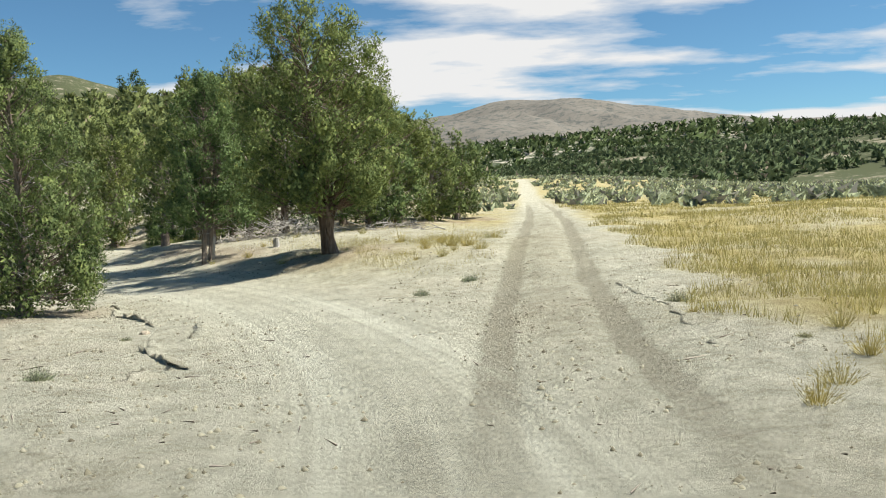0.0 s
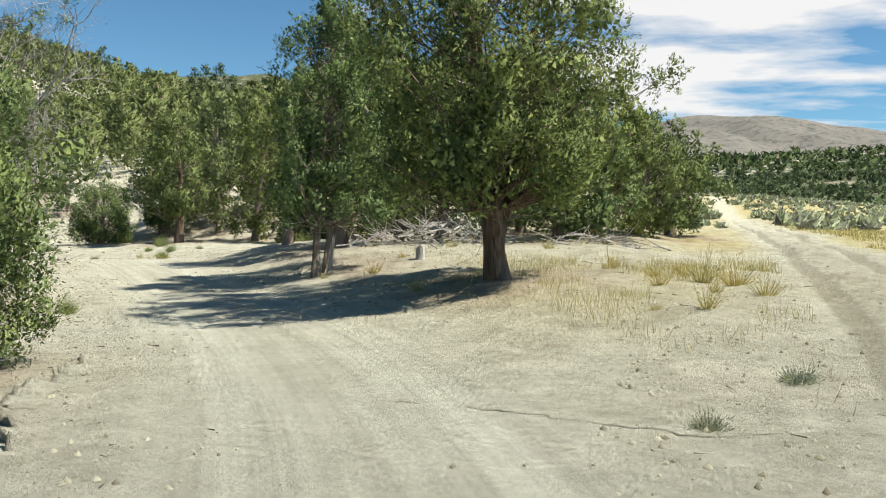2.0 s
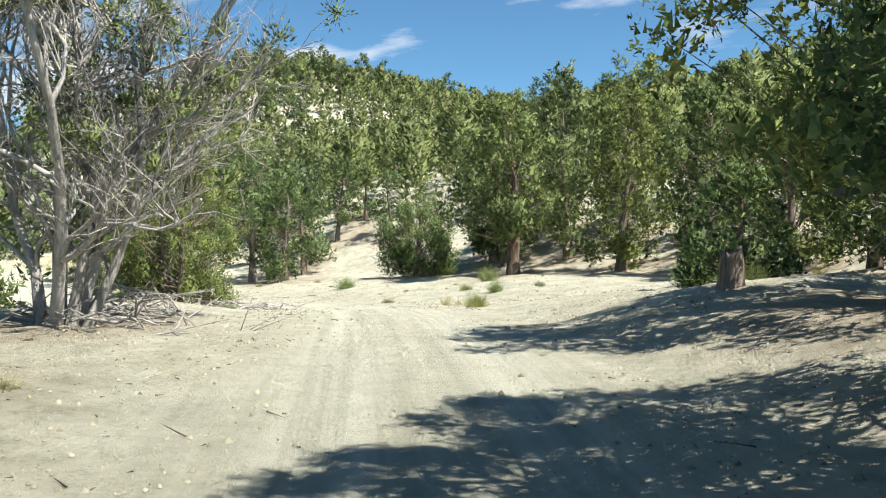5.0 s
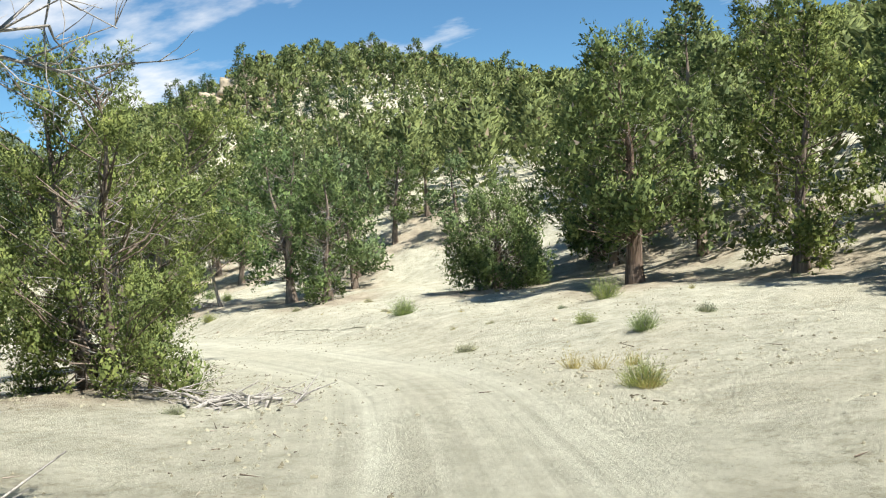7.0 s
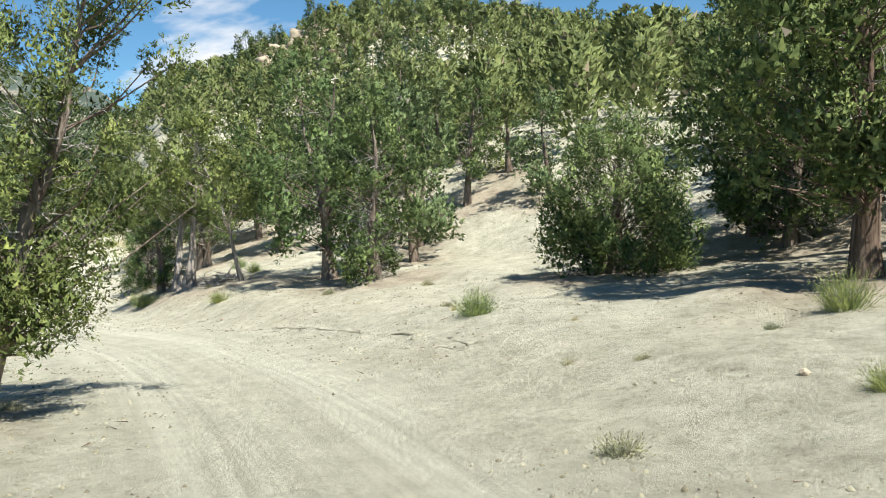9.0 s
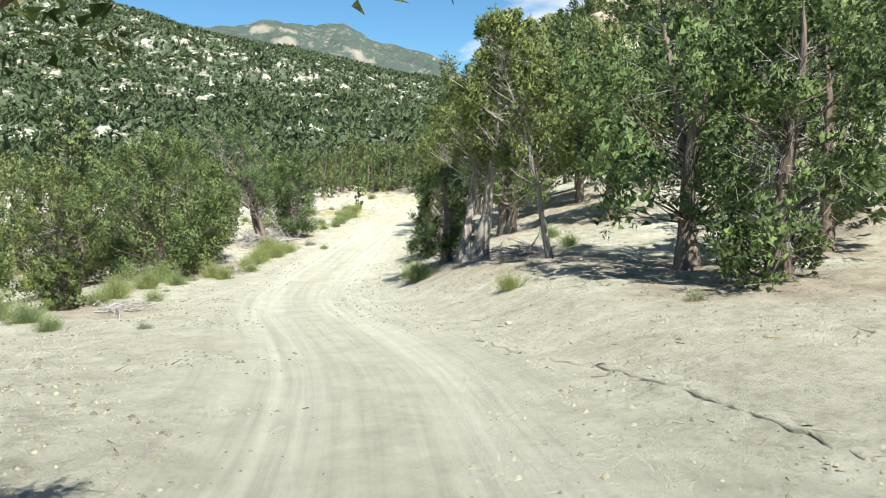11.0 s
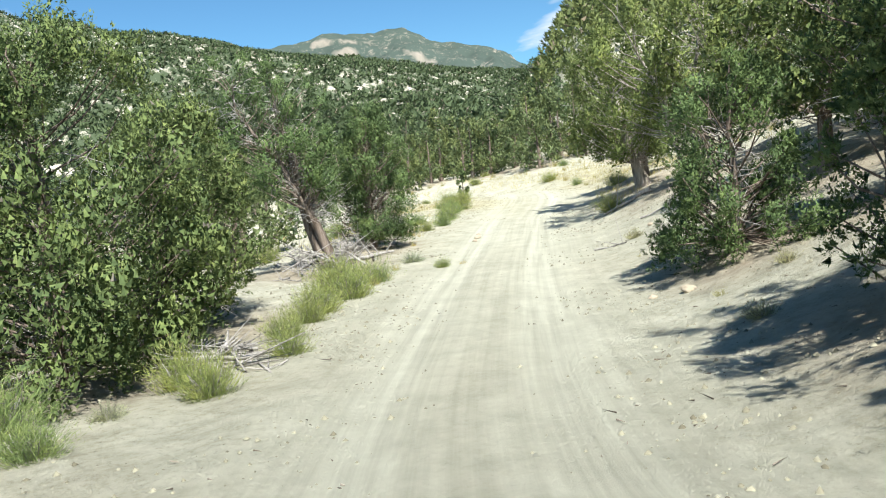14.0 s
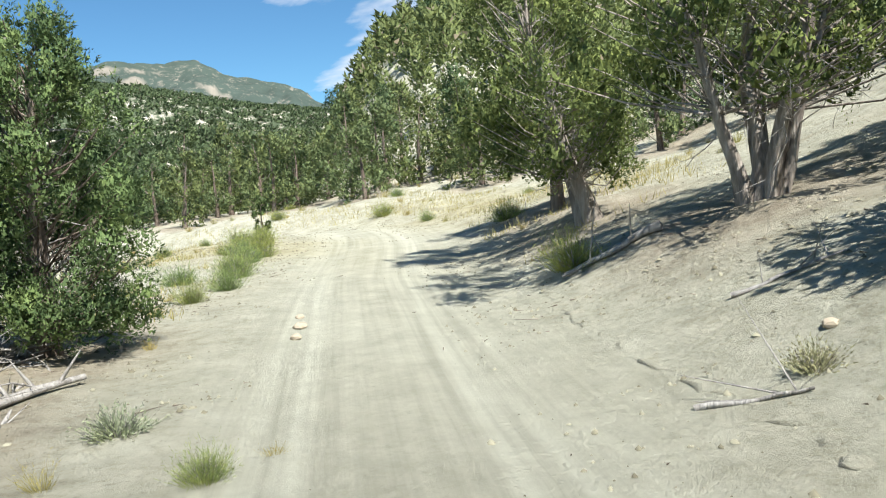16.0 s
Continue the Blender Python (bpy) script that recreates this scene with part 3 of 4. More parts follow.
# by the fork
tree(-3.0, 22.9, "tall broad juniper with a dark red trunk beside the fork", seed=1, fine=True, h=6.4, r=2.05, base=1.5, flare=1.25, stems=((0, 0, -0.9, 0.2, 0.145), (-0.1, 0.1, 0.6, 0.4, 0.07), (0.05, -0.12, -0.3, -1.2, 0.08)), clumps=190, leaves=240, bark_mat=M_RED)
tree(-7.3, 25.7, "slender juniper with a pale trunk at the road edge", seed=2, fine=True, h=5.7, r=1.5, base=1.4, flare=1.15, shape="cone", stems=((0, 0, 0.05, 0.1, 0.08), (0.08, 0.3, 0.1, 1.6, 0.055)), clumps=170)
tree(-7.7, 15.3, "leafy juniper above the cracked bank", seed=3, fine="near", h=5.0, r=1.55, base=0.2, shape="cone", clumps=125, stems=((0, 0, 0.1, 0.1, 0.12),))
tree(-12.2, 20.6, GREEN, seed=4, h=5.2, r=1.4, base=0.5)
tree(-15.5, 23.4, GREEN, seed=5, h=5.8, r=1.5, base=0.6)
for k, (x, y, h) in enumerate(((-2.6, 31, 4.9), (-1.7, 34.0, 4.2), (-0.4, 37, 4.0), (0.8, 41, 4.0), (-6.2, 33.5, 5.5), (-4.2, 36.5, 5.4), (-8.5, 37, 5.6))):
    tree(x, y, GREEN, seed=10 + k, h=h, r=1.25 + 0.07 * h, base=0.4, clumps=85, leaves=150, leaf=(0.095, 0.045))
tree(-8.5, 30.5, "dark broad juniper with a leaning trunk beyond the fork", seed=6, h=6.1, r=2.0, base=1.4, stems=((0, 0, 0.7, 0.2, 0.15), (0.2, 0.2, -0.4, 0.5, 0.1)))
# round the open bend
for k, (x, y, h) in enumerate(((-18.6, 47.6, 6.0), (-15.2, 46.0, 5.4), (-12.6, 44.2, 5.0), (-10.2, 41.0, 5.0), (-16.8, 51.5, 6.0), (-25.4, 51.5, 4.6))):
    tree(x, y, GREEN, seed=100 + k, h=h, r=1.5, base=0.5, clumps=85, leaves=150, leaf=(0.095, 0.045), twigs=26)
tree(-22.6, 47.3, "big juniper with a thick shaggy trunk on the slope", seed=20, h=6.4, r=2.1, base=1.5, stems=((0, 0, 0.1, 0, 0.2),), clumps=95, bark_mat=M_RED)
tree(-24.4, 55.0, GREEN, seed=21, h=6.6, r=1.9, base=1.2)
tree(-21.0, 53.6, GREEN, seed=22, h=6.9, r=1.9, base=1.0)
tree(-28.1, 49.0, "low bushy juniper with branches down to the ground", seed=23, fine=True, h=3.2, r=1.7, base=0.25, shape="bush", clumps=130)
tree(-26.6, 52.5, GREEN, seed=24, h=6.0, r=1.6, base=0.8)
tree(-37.6, 48.7, "full juniper with a dark forked foot", seed=25, h=6.6, r=1.9, base=1.1, stems=((0, 0, 0.2, 0, 0.16), (0.2, 0, -0.5, 0.2, 0.12)))
tree(-34.7, 47.9, "grey-green juniper with many dead twigs", seed=26, h=4.8, r=1.3, base=0.3, twigs=90, clumps=70)
tree(-40.8, 47.8, "thin juniper with a bare leaning trunk", seed=27, h=4.9, r=1.1, base=2.0, sides=10, ridge=0.3, bark_mat=M_OLD, stems=((0, 0, -0.3, -0.85, 0.055),), clumps=45, twigs=26)
tree(-43.6, 47.3, "old double-stemmed juniper with twisted bleached bark", seed=28, fine=True, h=5.7, r=1.15, base=2.5, sides=16, gnarl=2.0, ridge=0.38, flare=1.9, stems=((0.1, 0.14, 0.3, 0.95, 0.1), (-0.1, -0.2, -0.3, 0.15, 0.078)), clumps=95, bark_mat=M_OLD)
tree(-45.6, 47.5, "low green juniper bush beside the road", seed=29, fine=True, h=2.5, r=0.75, base=0.2, shape="bush", clumps=55)
tree(-40.1, 57.4, GREEN, seed=30, h=4.9, r=1.1, base=1.3, clumps=55)
tree(-28.2, 36.6, "leafy juniper overhanging the road edge", seed=31, fine="near", stems=((0, 0, 0.4, 1.3, 0.12), (0.15, -0.1, -0.6, 0.2, 0.08)), h=5.2, r=1.6, base=0.9, twigs=70, clumps=100)
tree(-23.4, 33.3, "ragged juniper with a broken stump at its foot", seed=32, fine="near", h=4.4, r=1.4, base=0.1, twigs=80, clumps=105, stems=((0, 0, -0.3, -0.2, 0.11), (0.3, 0.1, 0.5, 0.2, 0.08)))
tree(-12.0, 37.2, "small green juniper bush on bare sand", seed=33, h=2.0, r=1.1, base=0.1, shape="bush", clumps=50)
tree(-43.8, 38.3, "small bright juniper bush at the road edge", seed=34, fine=True, h=0.95, r=0.42, base=0.05, shape="bush", clumps=40, stems=((0, 0, 0.02, 0.02, 0.03),), twigs=8)
tree(-77.1, 55.3, "young juniper standing alone in dry grass", seed=35, h=1.35, r=0.24, base=0.1, shape="cone", clumps=26, leaves=90, stems=((0, 0, 0.02, 0.02, 0.025),), twigs=4, duff=0.3)
# along the canyon rim
tree(-51.4, 40.9, "dense round juniper below the road edge", seed=40, fine="near", h=4.1, r=1.8, base=0.2, shape="bush", clumps=110)
tree(-53.8, 42.0, "dense round juniper below the road edge", seed=41, fine=True, h=3.4, r=1.3, base=0.2, shape="bush")
tree(-53.4, 38.2, "dense round juniper below the road edge", seed=42, fine=True, h=3.6, r=1.5, base=0.2, shape="bush")
tree(-59.2, 45.5, "leaning juniper with a skirt of dead branches", seed=43, fine="near", h=4.8, r=1.25, base=1.7, gnarl=2.0, ridge=0.32, stems=((0.0, 0.0, -0.9, -0.9, 0.17), (0.15, 0.1, -0.2, -0.6, 0.09)), twigs=150, clumps=85)
tree(-62.2, 47.2, "bright green juniper at the road edge", seed=44, fine="near", h=3.6, r=1.2, base=0.25, clumps=125, twigs=50)
tree(-50.5, 49.5, "bushy juniper on the cut bank", seed=46, fine="near", h=2.6, r=1.05, base=0.0, shape="bush", clumps=85, stems=((0, 0, 0.1, 0, 0.08),))
tree(-49.3, 51.2, "tall juniper with bare grey limbs", seed=47, fine=True, h=5.0, r=1.35, base=1.2, twigs=120, stems=((0, 0, 0.2, 0, 0.2), (0.3, 0, 0.7, 0.3, 0.15)))
tree(-63.0, 55.8, "juniper leaning over the road from the bank", seed=48, fine=True, h=4.8, r=1.6, base=0.95, gnarl=2.0, ridge=0.32, bark_mat=M_OLD, stems=((0.2, 0.1, -0.6, -1.1, 0.13), (0.1, 0.0, -0.9, -0.3, 0.07)), clumps=80)
tree(-66.2, 58.0, GREEN, seed=49, h=4.0, r=1.5, base=1.0)
tree(-58.4, 54.6, "multi-stemmed juniper with peeling bark on the bank", seed=50, fine=True, h=4.6, r=1.9, base=1.35, sides=12, gnarl=2.0, ridge=0.34, bark_mat=M_OLD, stems=((0, 0, 0.5, 0.6, 0.085), (-0.1, 0.02, -0.2, 0.1, 0.09), (-0.16, -0.14, -0.8, -0.9, 0.07), (0.08, 0.1, 0.7, 1.3, 0.06)), clumps=90, twigs=70)
for k, (x, y, h) in enumerate(((-53.0, 53.4, 4.6), (-51.6, 55.5, 5.4), (-54.8, 57.5, 5.0), (-47.0, 53.5, 5.2))):
    tree(x, y, GREEN, seed=60 + k, h=h, r=1.7, base=1.3, clumps=85, leaves=150, leaf=(0.095, 0.045), twigs=45)


def dead_tree(x, y, seed, h):
    """A mostly bare juniper: forking grey limbs with a little green at the tips."""
    rng = np.random.default_rng(seed)
    thing = tagged(new("dead_juniper"), "half-dead juniper with bare silver-grey limbs", "tree", "junipers along the road")
    wood, c = Build(), Build()

    def limb(p, d, ln, rad, depth):
        k = 5 if depth < 3 else 2
        pts = [p]
        for _ in range(k):
            d = unit(d + rng.normal(0, 0.15 if depth == 0 else 0.26, 3) + np.array([0, 0, 0.06]))
            pts.append(pts[-1] + d * ln / k)
        tube(wood, pts, np.linspace(rad, rad * 0.45, k + 1), 7 if depth == 0 else 5 if depth == 1 else 3, 0.15, rng)
        if depth < 4:
            for _ in range((9, 6, 5, 3)[depth]):
                j = rng.integers(1, k + 1)
                nd = unit(d + rng.normal(0, 0.62, 3) * np.array([1, 1, 0.7]) + [0, 0, 0.3])
                limb(pts[j], nd, ln * rng.uniform(0.33, 0.58), rad * 0.45, depth + 1)
        elif rng.random() < 0.025:
            q = unit(rng.normal(size=(150, 3)))
            blades(c, pts[-1] + q * 0.28 * rng.random((150, 1)), unit(q + [0, 0, 0.5]), 0.07, 0.032, rng, q)

    for fx, fy, dx, dy in ((0, 0, -0.1, 0.05), (0.15, 0.05, 0.3, 0.1), (-0.15, 0.08, -0.35, 0.15), (0.1, -0.1, 0.12, -0.3), (-0.25, -0.1, -0.5, -0.2), (0.3, 0.2, 0.5, 0.35), (-0.05, 0.25, 0.0, 0.35)):
        limb(np.array([fx, fy, -0.1]), unit(np.array([dx * 0.6, dy * 0.6, 1.0])), h * rng.uniform(0.6, 0.85), 0.085, 0)
    part("trunk", wood, M_DEAD, thing)
    if c.n:
        part("crown", c, M_LEAF, thing, "sparse green sprays")
    return stand(thing, x, y, duff=2.2)


dead_tree(-18.5, 27.9, 70, 6.8)

# ---- forest behind ----
MID = [juniper("juniper_tree", "green juniper in the woodland on the slope", seed=80 + k, h=h, r=r, base=b_, clumps=42, leaves=70, leaf=(0.14, 0.07), twigs=4, shape=s, puff=1.15, leaf_mat=M_LEAF_FAR, group="woodland junipers", sides=6)
       for k, (h, r, b_, s) in enumerate(((5.6, 1.6, 0.4, "round"), (5.0, 1.4, 0.25, "cone"), (4.2, 1.6, 0.15, "bush"), (6.2, 1.55, 0.45, "cone"), (4.8, 1.7, 0.3, "round")))]
PINES = [juniper("pine_tree", "dark pine rising above the junipers", seed=95 + k, h=h, r=1.9, base=1.0, clumps=44, leaves=70, leaf=(0.18, 0.09), twigs=0, shape="round", puff=1.3, leaf_mat=M_PINE, group="ridge pines", sides=6) for k, h in enumerate((6.8, 6.2))]


def far_trees(b, x, y, z, h, r, n, rng):
    """Small crowns in one mesh: n sprays each."""
    k = len(x)
    u = rng.random((k, n)) ** 0.8
    ang, f = rng.uniform(0, 6.283, (k, n)), np.sqrt(rng.uniform(0.1, 1, (k, n)))
    w = crown_width(u, "round") * f * r[:, None] * (1 + 0.25 * np.sin(2 * ang + x[:, None]))
    p = np.stack([x[:, None] + w * np.cos(ang), y[:, None] + w * np.sin(ang), z[:, None] + h[:, None] * (0.08 + 0.85 * u)], -1).reshape(-1, 3)
    d = unit(np.stack([np.cos(ang), np.sin(ang), np.full_like(ang, 0.9)], -1).reshape(-1, 3) + rng.normal(0, 0.45, (k * n, 3)))
    s = np.repeat(r, n) * (3.1 / math.sqrt(n)) * rng.uniform(0.7, 1.3, k * n)
    face = unit(np.stack([np.cos(ang), np.sin(ang), 1.6 * (u - 0.35)], -1).reshape(-1, 3) + rng.normal(0, 0.4, (k * n, 3)))
    blades(b, p - d * s[:, None] * 0.5, d, s * 1.5, s * 0.9, rng, face)


def forest():
    rng = np.random.default_rng(7)
    placed = [(d[0], d[1]) for d in DUFF]
    open_spots = ((-32.0, 54.0, 5.0), (-30, 45, 6), (-62.5, 61.0, 6.0), (-70, 61, 4.0), (-57, 59, 3.5), (-70, 50, 4.5), (-78, 53, 4.5), (-47, 56, 2.5), (-35, 62, 3.0), (-20, 43, 5), (-141, 121, 5))
    used, back = {}, []
    for i in range(11000):
        x, y = rng.uniform(-190, 4), rng.uniform(12, 200)
        if i < 1500:
            x, y = rng.uniform(-105, 2), rng.uniform(15, 80)
        elif i > 8000:
            x, y = rng.uniform(-172, -75), rng.uniform(92, 175)
        lr, k = lateral(np.array([x]), np.array([y]), RS, RR)
        lr, k = lr[0], k[0]
        near = np.hypot(x + 42, y - 46)
        sx = RS[k, 0]
        if lr > 0:
            keep = 7.0 if sx > -13 else 12.5 if sx > -31 else 9.5 if sx > -46 else 10.5
            if x > -4 or (x > -16 and y < 31):
                continue
        else:
            keep = 8.0 if sx > -30 else 8.5
            if y < 18 or (lr < -45 and y < 40):
                continue
        if abs(lr) < keep or any(math.hypot(x - a, y - b_) < c for a, b_, c in open_spots):
            continue
        gap = 2.5 if near < 60 else 2.9 if near < 110 else 3.3 if math.hypot(x + 125, y - 138) > 45 else 2.5
        if any(abs(x - a) < gap and abs(y - b_) < gap and math.hypot(x - a, y - b_) < gap for a, b_ in placed):
            continue
        placed.append((x, y))
        knoll = 1.05 if math.hypot(x + 130, y - 138) < 50 else 1.0
        size = knoll * rng.uniform(0.75, 1.2) if x > -60 or knoll > 1 else rng.uniform(0.6, 0.95)
        pine = (lr > 45 and rng.random() < 0.05 and near < 130) or (math.hypot(x + 132, y - 138) < 32 and rng.random() < 0.12)
        if not pine and not (abs(lr) < 18 and near < 62):
            back.append((x, y, size))
            continue
        kinds = PINES if pine else MID
        src = kinds[rng.integers(len(kinds))]
        m = pose(x, y, ground_at(x, y) - 0.1, rng.uniform(-4, 4), rng.uniform(-4, 4), rng.uniform(0, 360))
        if src not in used:
            used[src] = 1
            src.matrix_world = m
            src.scale = (size, size, size)
        else:
            t = copy_thing(src, m)
            t.scale = (size, size, size * rng.uniform(0.9, 1.1))
        if kinds is MID:
            DUFF.append((x, y, 1.6))
    # the stand that closes the view beyond the last bend
    for i, (x, y) in enumerate(((-88, 60), (-90, 56.5), (-91.5, 62), (-87, 63.5), (-85, 66), (-93, 59), (-82.5, 67), (-79.5, 65.5), (-89, 66.5), (-94.5, 64), (-95, 56.5), (-92, 53), (-84, 62.6), (-97, 61), (-86, 69.5), (-93, 68))):
        src = MID[i % len(MID)]
        t = copy_thing(src, pose(x, y, ground_at(x, y) - 0.1, 0, 0, 50 * i))
        t.scale = [0.66 + 0.05 * (i % 5)] * 3
        DUFF.append((x, y, 1.6))
    back = np.array([p for p in back if not (-99 < p[0] < -78 and 50 < p[1] < 70)])
    b = Build()
    z = land(back[:, 0], back[:, 1], False)
    close = np.abs(lateral(back[:, 0], back[:, 1], RS, RR)[0]) < 34
    for pick, sprays in ((close, 420), (~close, 150)):
        far_trees(b, back[pick, 0], back[pick, 1], z[pick], 5.0 * back[pick, 2], 1.7 * back[pick, 2], sprays, rng)
    tagged(new("woodland", b.mesh("woodland", M_LEAF_FAR)), "dense juniper woodland covering the hillside", "trees", kind="stuff")


forest()
ground = make_ground(DUFF)


# ---- mountains ----
def mountain(name, label, mat, cx, cy, sky, near_r, far_r, low, rough, seed, steps=(150, 60), power=1.3, cliff=0.0):
    """A slope that climbs to a skyline; sky: bearing (degrees left of ahead) and the skyline's rise in degrees."""
    sky, near_r = np.array(sky, float)[::-1], np.array(near_r, float)[::-1]
    az = np.linspace(sky[0, 0], sky[-1, 0], steps[0])
    t = np.linspace(0, 1.12, steps[1])
    A, T = np.meshgrid(az, t, indexing="ij")
    r0 = np.interp(A, near_r[:, 0], near_r[:, 1])
    R = r0 + (far_r - r0) * T
    top = far_r * np.tan(np.radians(np.interp(A, sky[:, 0], sky[:, 1])))
    X, Y = cx - R * np.sin(np.radians(A)), cy + R * np.cos(np.radians(A))
    n = fbm(X / rough, Y / rough, seed, 5)
    gully = -np.abs(fbm(X / (rough * 0.45), Y / (rough * 0.45), seed + 9, 4))
    up = np.where(T <= 1, np.clip(T, 0, 1) ** power, 1 - (T - 1) * 3)
    if cliff:
        up = np.where(T <= 1, (1 - cliff) * np.clip(T, 0, 1) ** power + cliff * smooth01(T + 0.03 * fbm(A * 1.3, A * 0.0, seed + 3), 0.90, 0.925), up)
    Z = low + (top - low) * up + (n * 0.22 + gully * 0.22) * top * (0.12 + np.minimum(T, 1)) * (1 - 0.75 * smooth01(T, 0.7, 1.0)) + n * top * 0.05
    b = Build()
    na, nt = steps
    i, j = np.meshgrid(np.arange(na - 1), np.arange(nt - 1), indexing="ij")
    q = (i * nt + j).ravel()
    b.add(np.stack([X, Y, Z], -1).reshape(-1, 3), np.stack([q, q + nt, q + nt + 1, q + 1], 1))
    tagged(new(name, b.mesh(name, mat, True)), label, "mountain", kind="structure")
    return X, Y, Z, T, A


def wood_on(label, grid, count, tmax, size, seed, n=8, cut=-0.05, scale=60.0, mat=None, close=0.0, sector=(-90, 170)):
    """Small junipers over a slope, in patches."""
    X, Y, Z, T, A = grid
    rng = np.random.default_rng(seed)
    lo, hi = np.interp(sector, A[:, 0], np.arange(len(A)))
    i, j = rng.uniform(lo, min(hi, X.shape[0] - 1.001), count), rng.uniform(0, 1, count) ** 0.75 * (X.shape[1] - 1.001) * tmax / 1.12
    i0, j0 = i.astype(int), j.astype(int)
    fi, fj = i - i0, j - j0

    def at(G):
        return (G[i0, j0] * (1 - fi) + G[i0 + 1, j0] * fi) * (1 - fj) + (G[i0, j0 + 1] * (1 - fi) + G[i0 + 1, j0 + 1] * fi) * fj
    x, y, z = at(X), at(Y), at(Z)
    keep = fbm(x / scale, y / scale, seed, 4) > cut - 0.3 * smooth01(j / X.shape[1], 0.45, 0.8)
    x, y, z = x[keep], y[keep], z[keep]
    s = rng.uniform(0.6, 1.25, len(x)) * size
    b = Build()
    fine = np.hypot(x + 40, y - 43) < close
    for pick, sprays in ((fine, 16), (~fine, n)):
        if pick.any():
            far_trees(b, x[pick], y[pick], z[pick] - 0.5, s[pick] * 1.5, s[pick] * 0.7, sprays, rng)
    tagged(new("far_woodland", b.mesh("far_woodland", mat or M_PINE)), label, "trees", kind="stuff")


canyon = mountain("mountain_canyon", "steep canyon slope of pale cliffs and scattered dark junipers", M_CANYON, -30, 40,
                  ((165, 9), (125, 12), (103, 12.5), (94, 11.0), (87, 9.7), (84, 9.1), (81, 8.4), (78, 8.1), (73, 7.5), (71, 7.0), (67, 6.3), (64, 5.6), (50, 5.0), (40, 5.5)),
                  ((165, 260), (62, 260), (55, 420), (40, 500)), 1500, -14, 260, 5, (190, 70))
wood_on("dark junipers dotted over the canyon slope", canyon, 36000, 1.0, 3.3, 6, 6, -0.42, 60, M_HAZEWOOD, 520, (58, 112))
mountain("mountain_mesa", "far flat-topped mesa with a pale cliff band", M_MESA, -30, 40,
         ((100, 6), (92, 8), (86, 9.4), (81, 9.25), (78, 9.5), (73, 9.25), (71.5, 8.6), (69.5, 8.1), (67, 7.7), (65, 6.8), (62, 6.0), (50, 5.0)), ((100, 1700), (50, 1700)), 2700, 60, 300, 75, (220, 90), 0.8, 0.05)
behind = mountain("mountain_wooded", "distant grey-green wooded mountain behind the hill", M_RIDGE, -10, 20,
                  ((46, 6), (35, 7.5), (27, 8.4), (24, 8.6), (18, 7.3), (12, 6.0), (4, 4.0)), ((46, 900), (4, 900)), 2300, 0, 420, 15, (60, 30))
tan_hill = mountain("mountain_plain", "broad bare tan mountain beyond the plain", M_HAZEMTN, 0, 0,
                    ((14, 3.5), (6, 5.1), (3, 5.8), (0, 6.3), (-4.5, 6.85), (-10, 6.5), (-15.7, 5.9), (-21.7, 4.9), (-30, 4.0), (-60, 3.6)),
                    ((14, 1500), (-60, 1500)), 3300, 0, 520, 25, (110, 50), 1.0)
ridge = mountain("ridge_wooded", "low sandy ridge covered with dark junipers", M_RIDGE, 0, 0,
                 ((4, 0.8), (-1, 1.6), (-5, 2.1), (-9, 3.0), (-14, 3.2), (-19, 3.3), (-24, 3.5), (-29, 3.9), (-40, 4.2), (-70, 4.0)),
                 ((4, 420), (-10, 330), (-40, 240), (-70, 220)), 620, 1, 150, 35, (110, 40), 1.0)
wood_on("dark junipers thick on the low ridge", ridge, 9000, 1.05, 2.6, 36, 10, -0.2, 70, M_HAZEWOOD)
pale = mountain("hill_pale", "pale hillside speckled with dark trees", M_CANYON, 0, 0, ((5, 2.2), (0, 3.4), (-4, 3.9), (-9, 4.1), (-18, 4.6), (-30, 4.0)),
                ((5, 800), (-30, 800)), 1300, 2, 260, 45, (60, 30), 1.0)
wood_on("dark trees speckling the pale hillside", pale, 2600, 1.0, 6.0, 46, 6, -0.2)


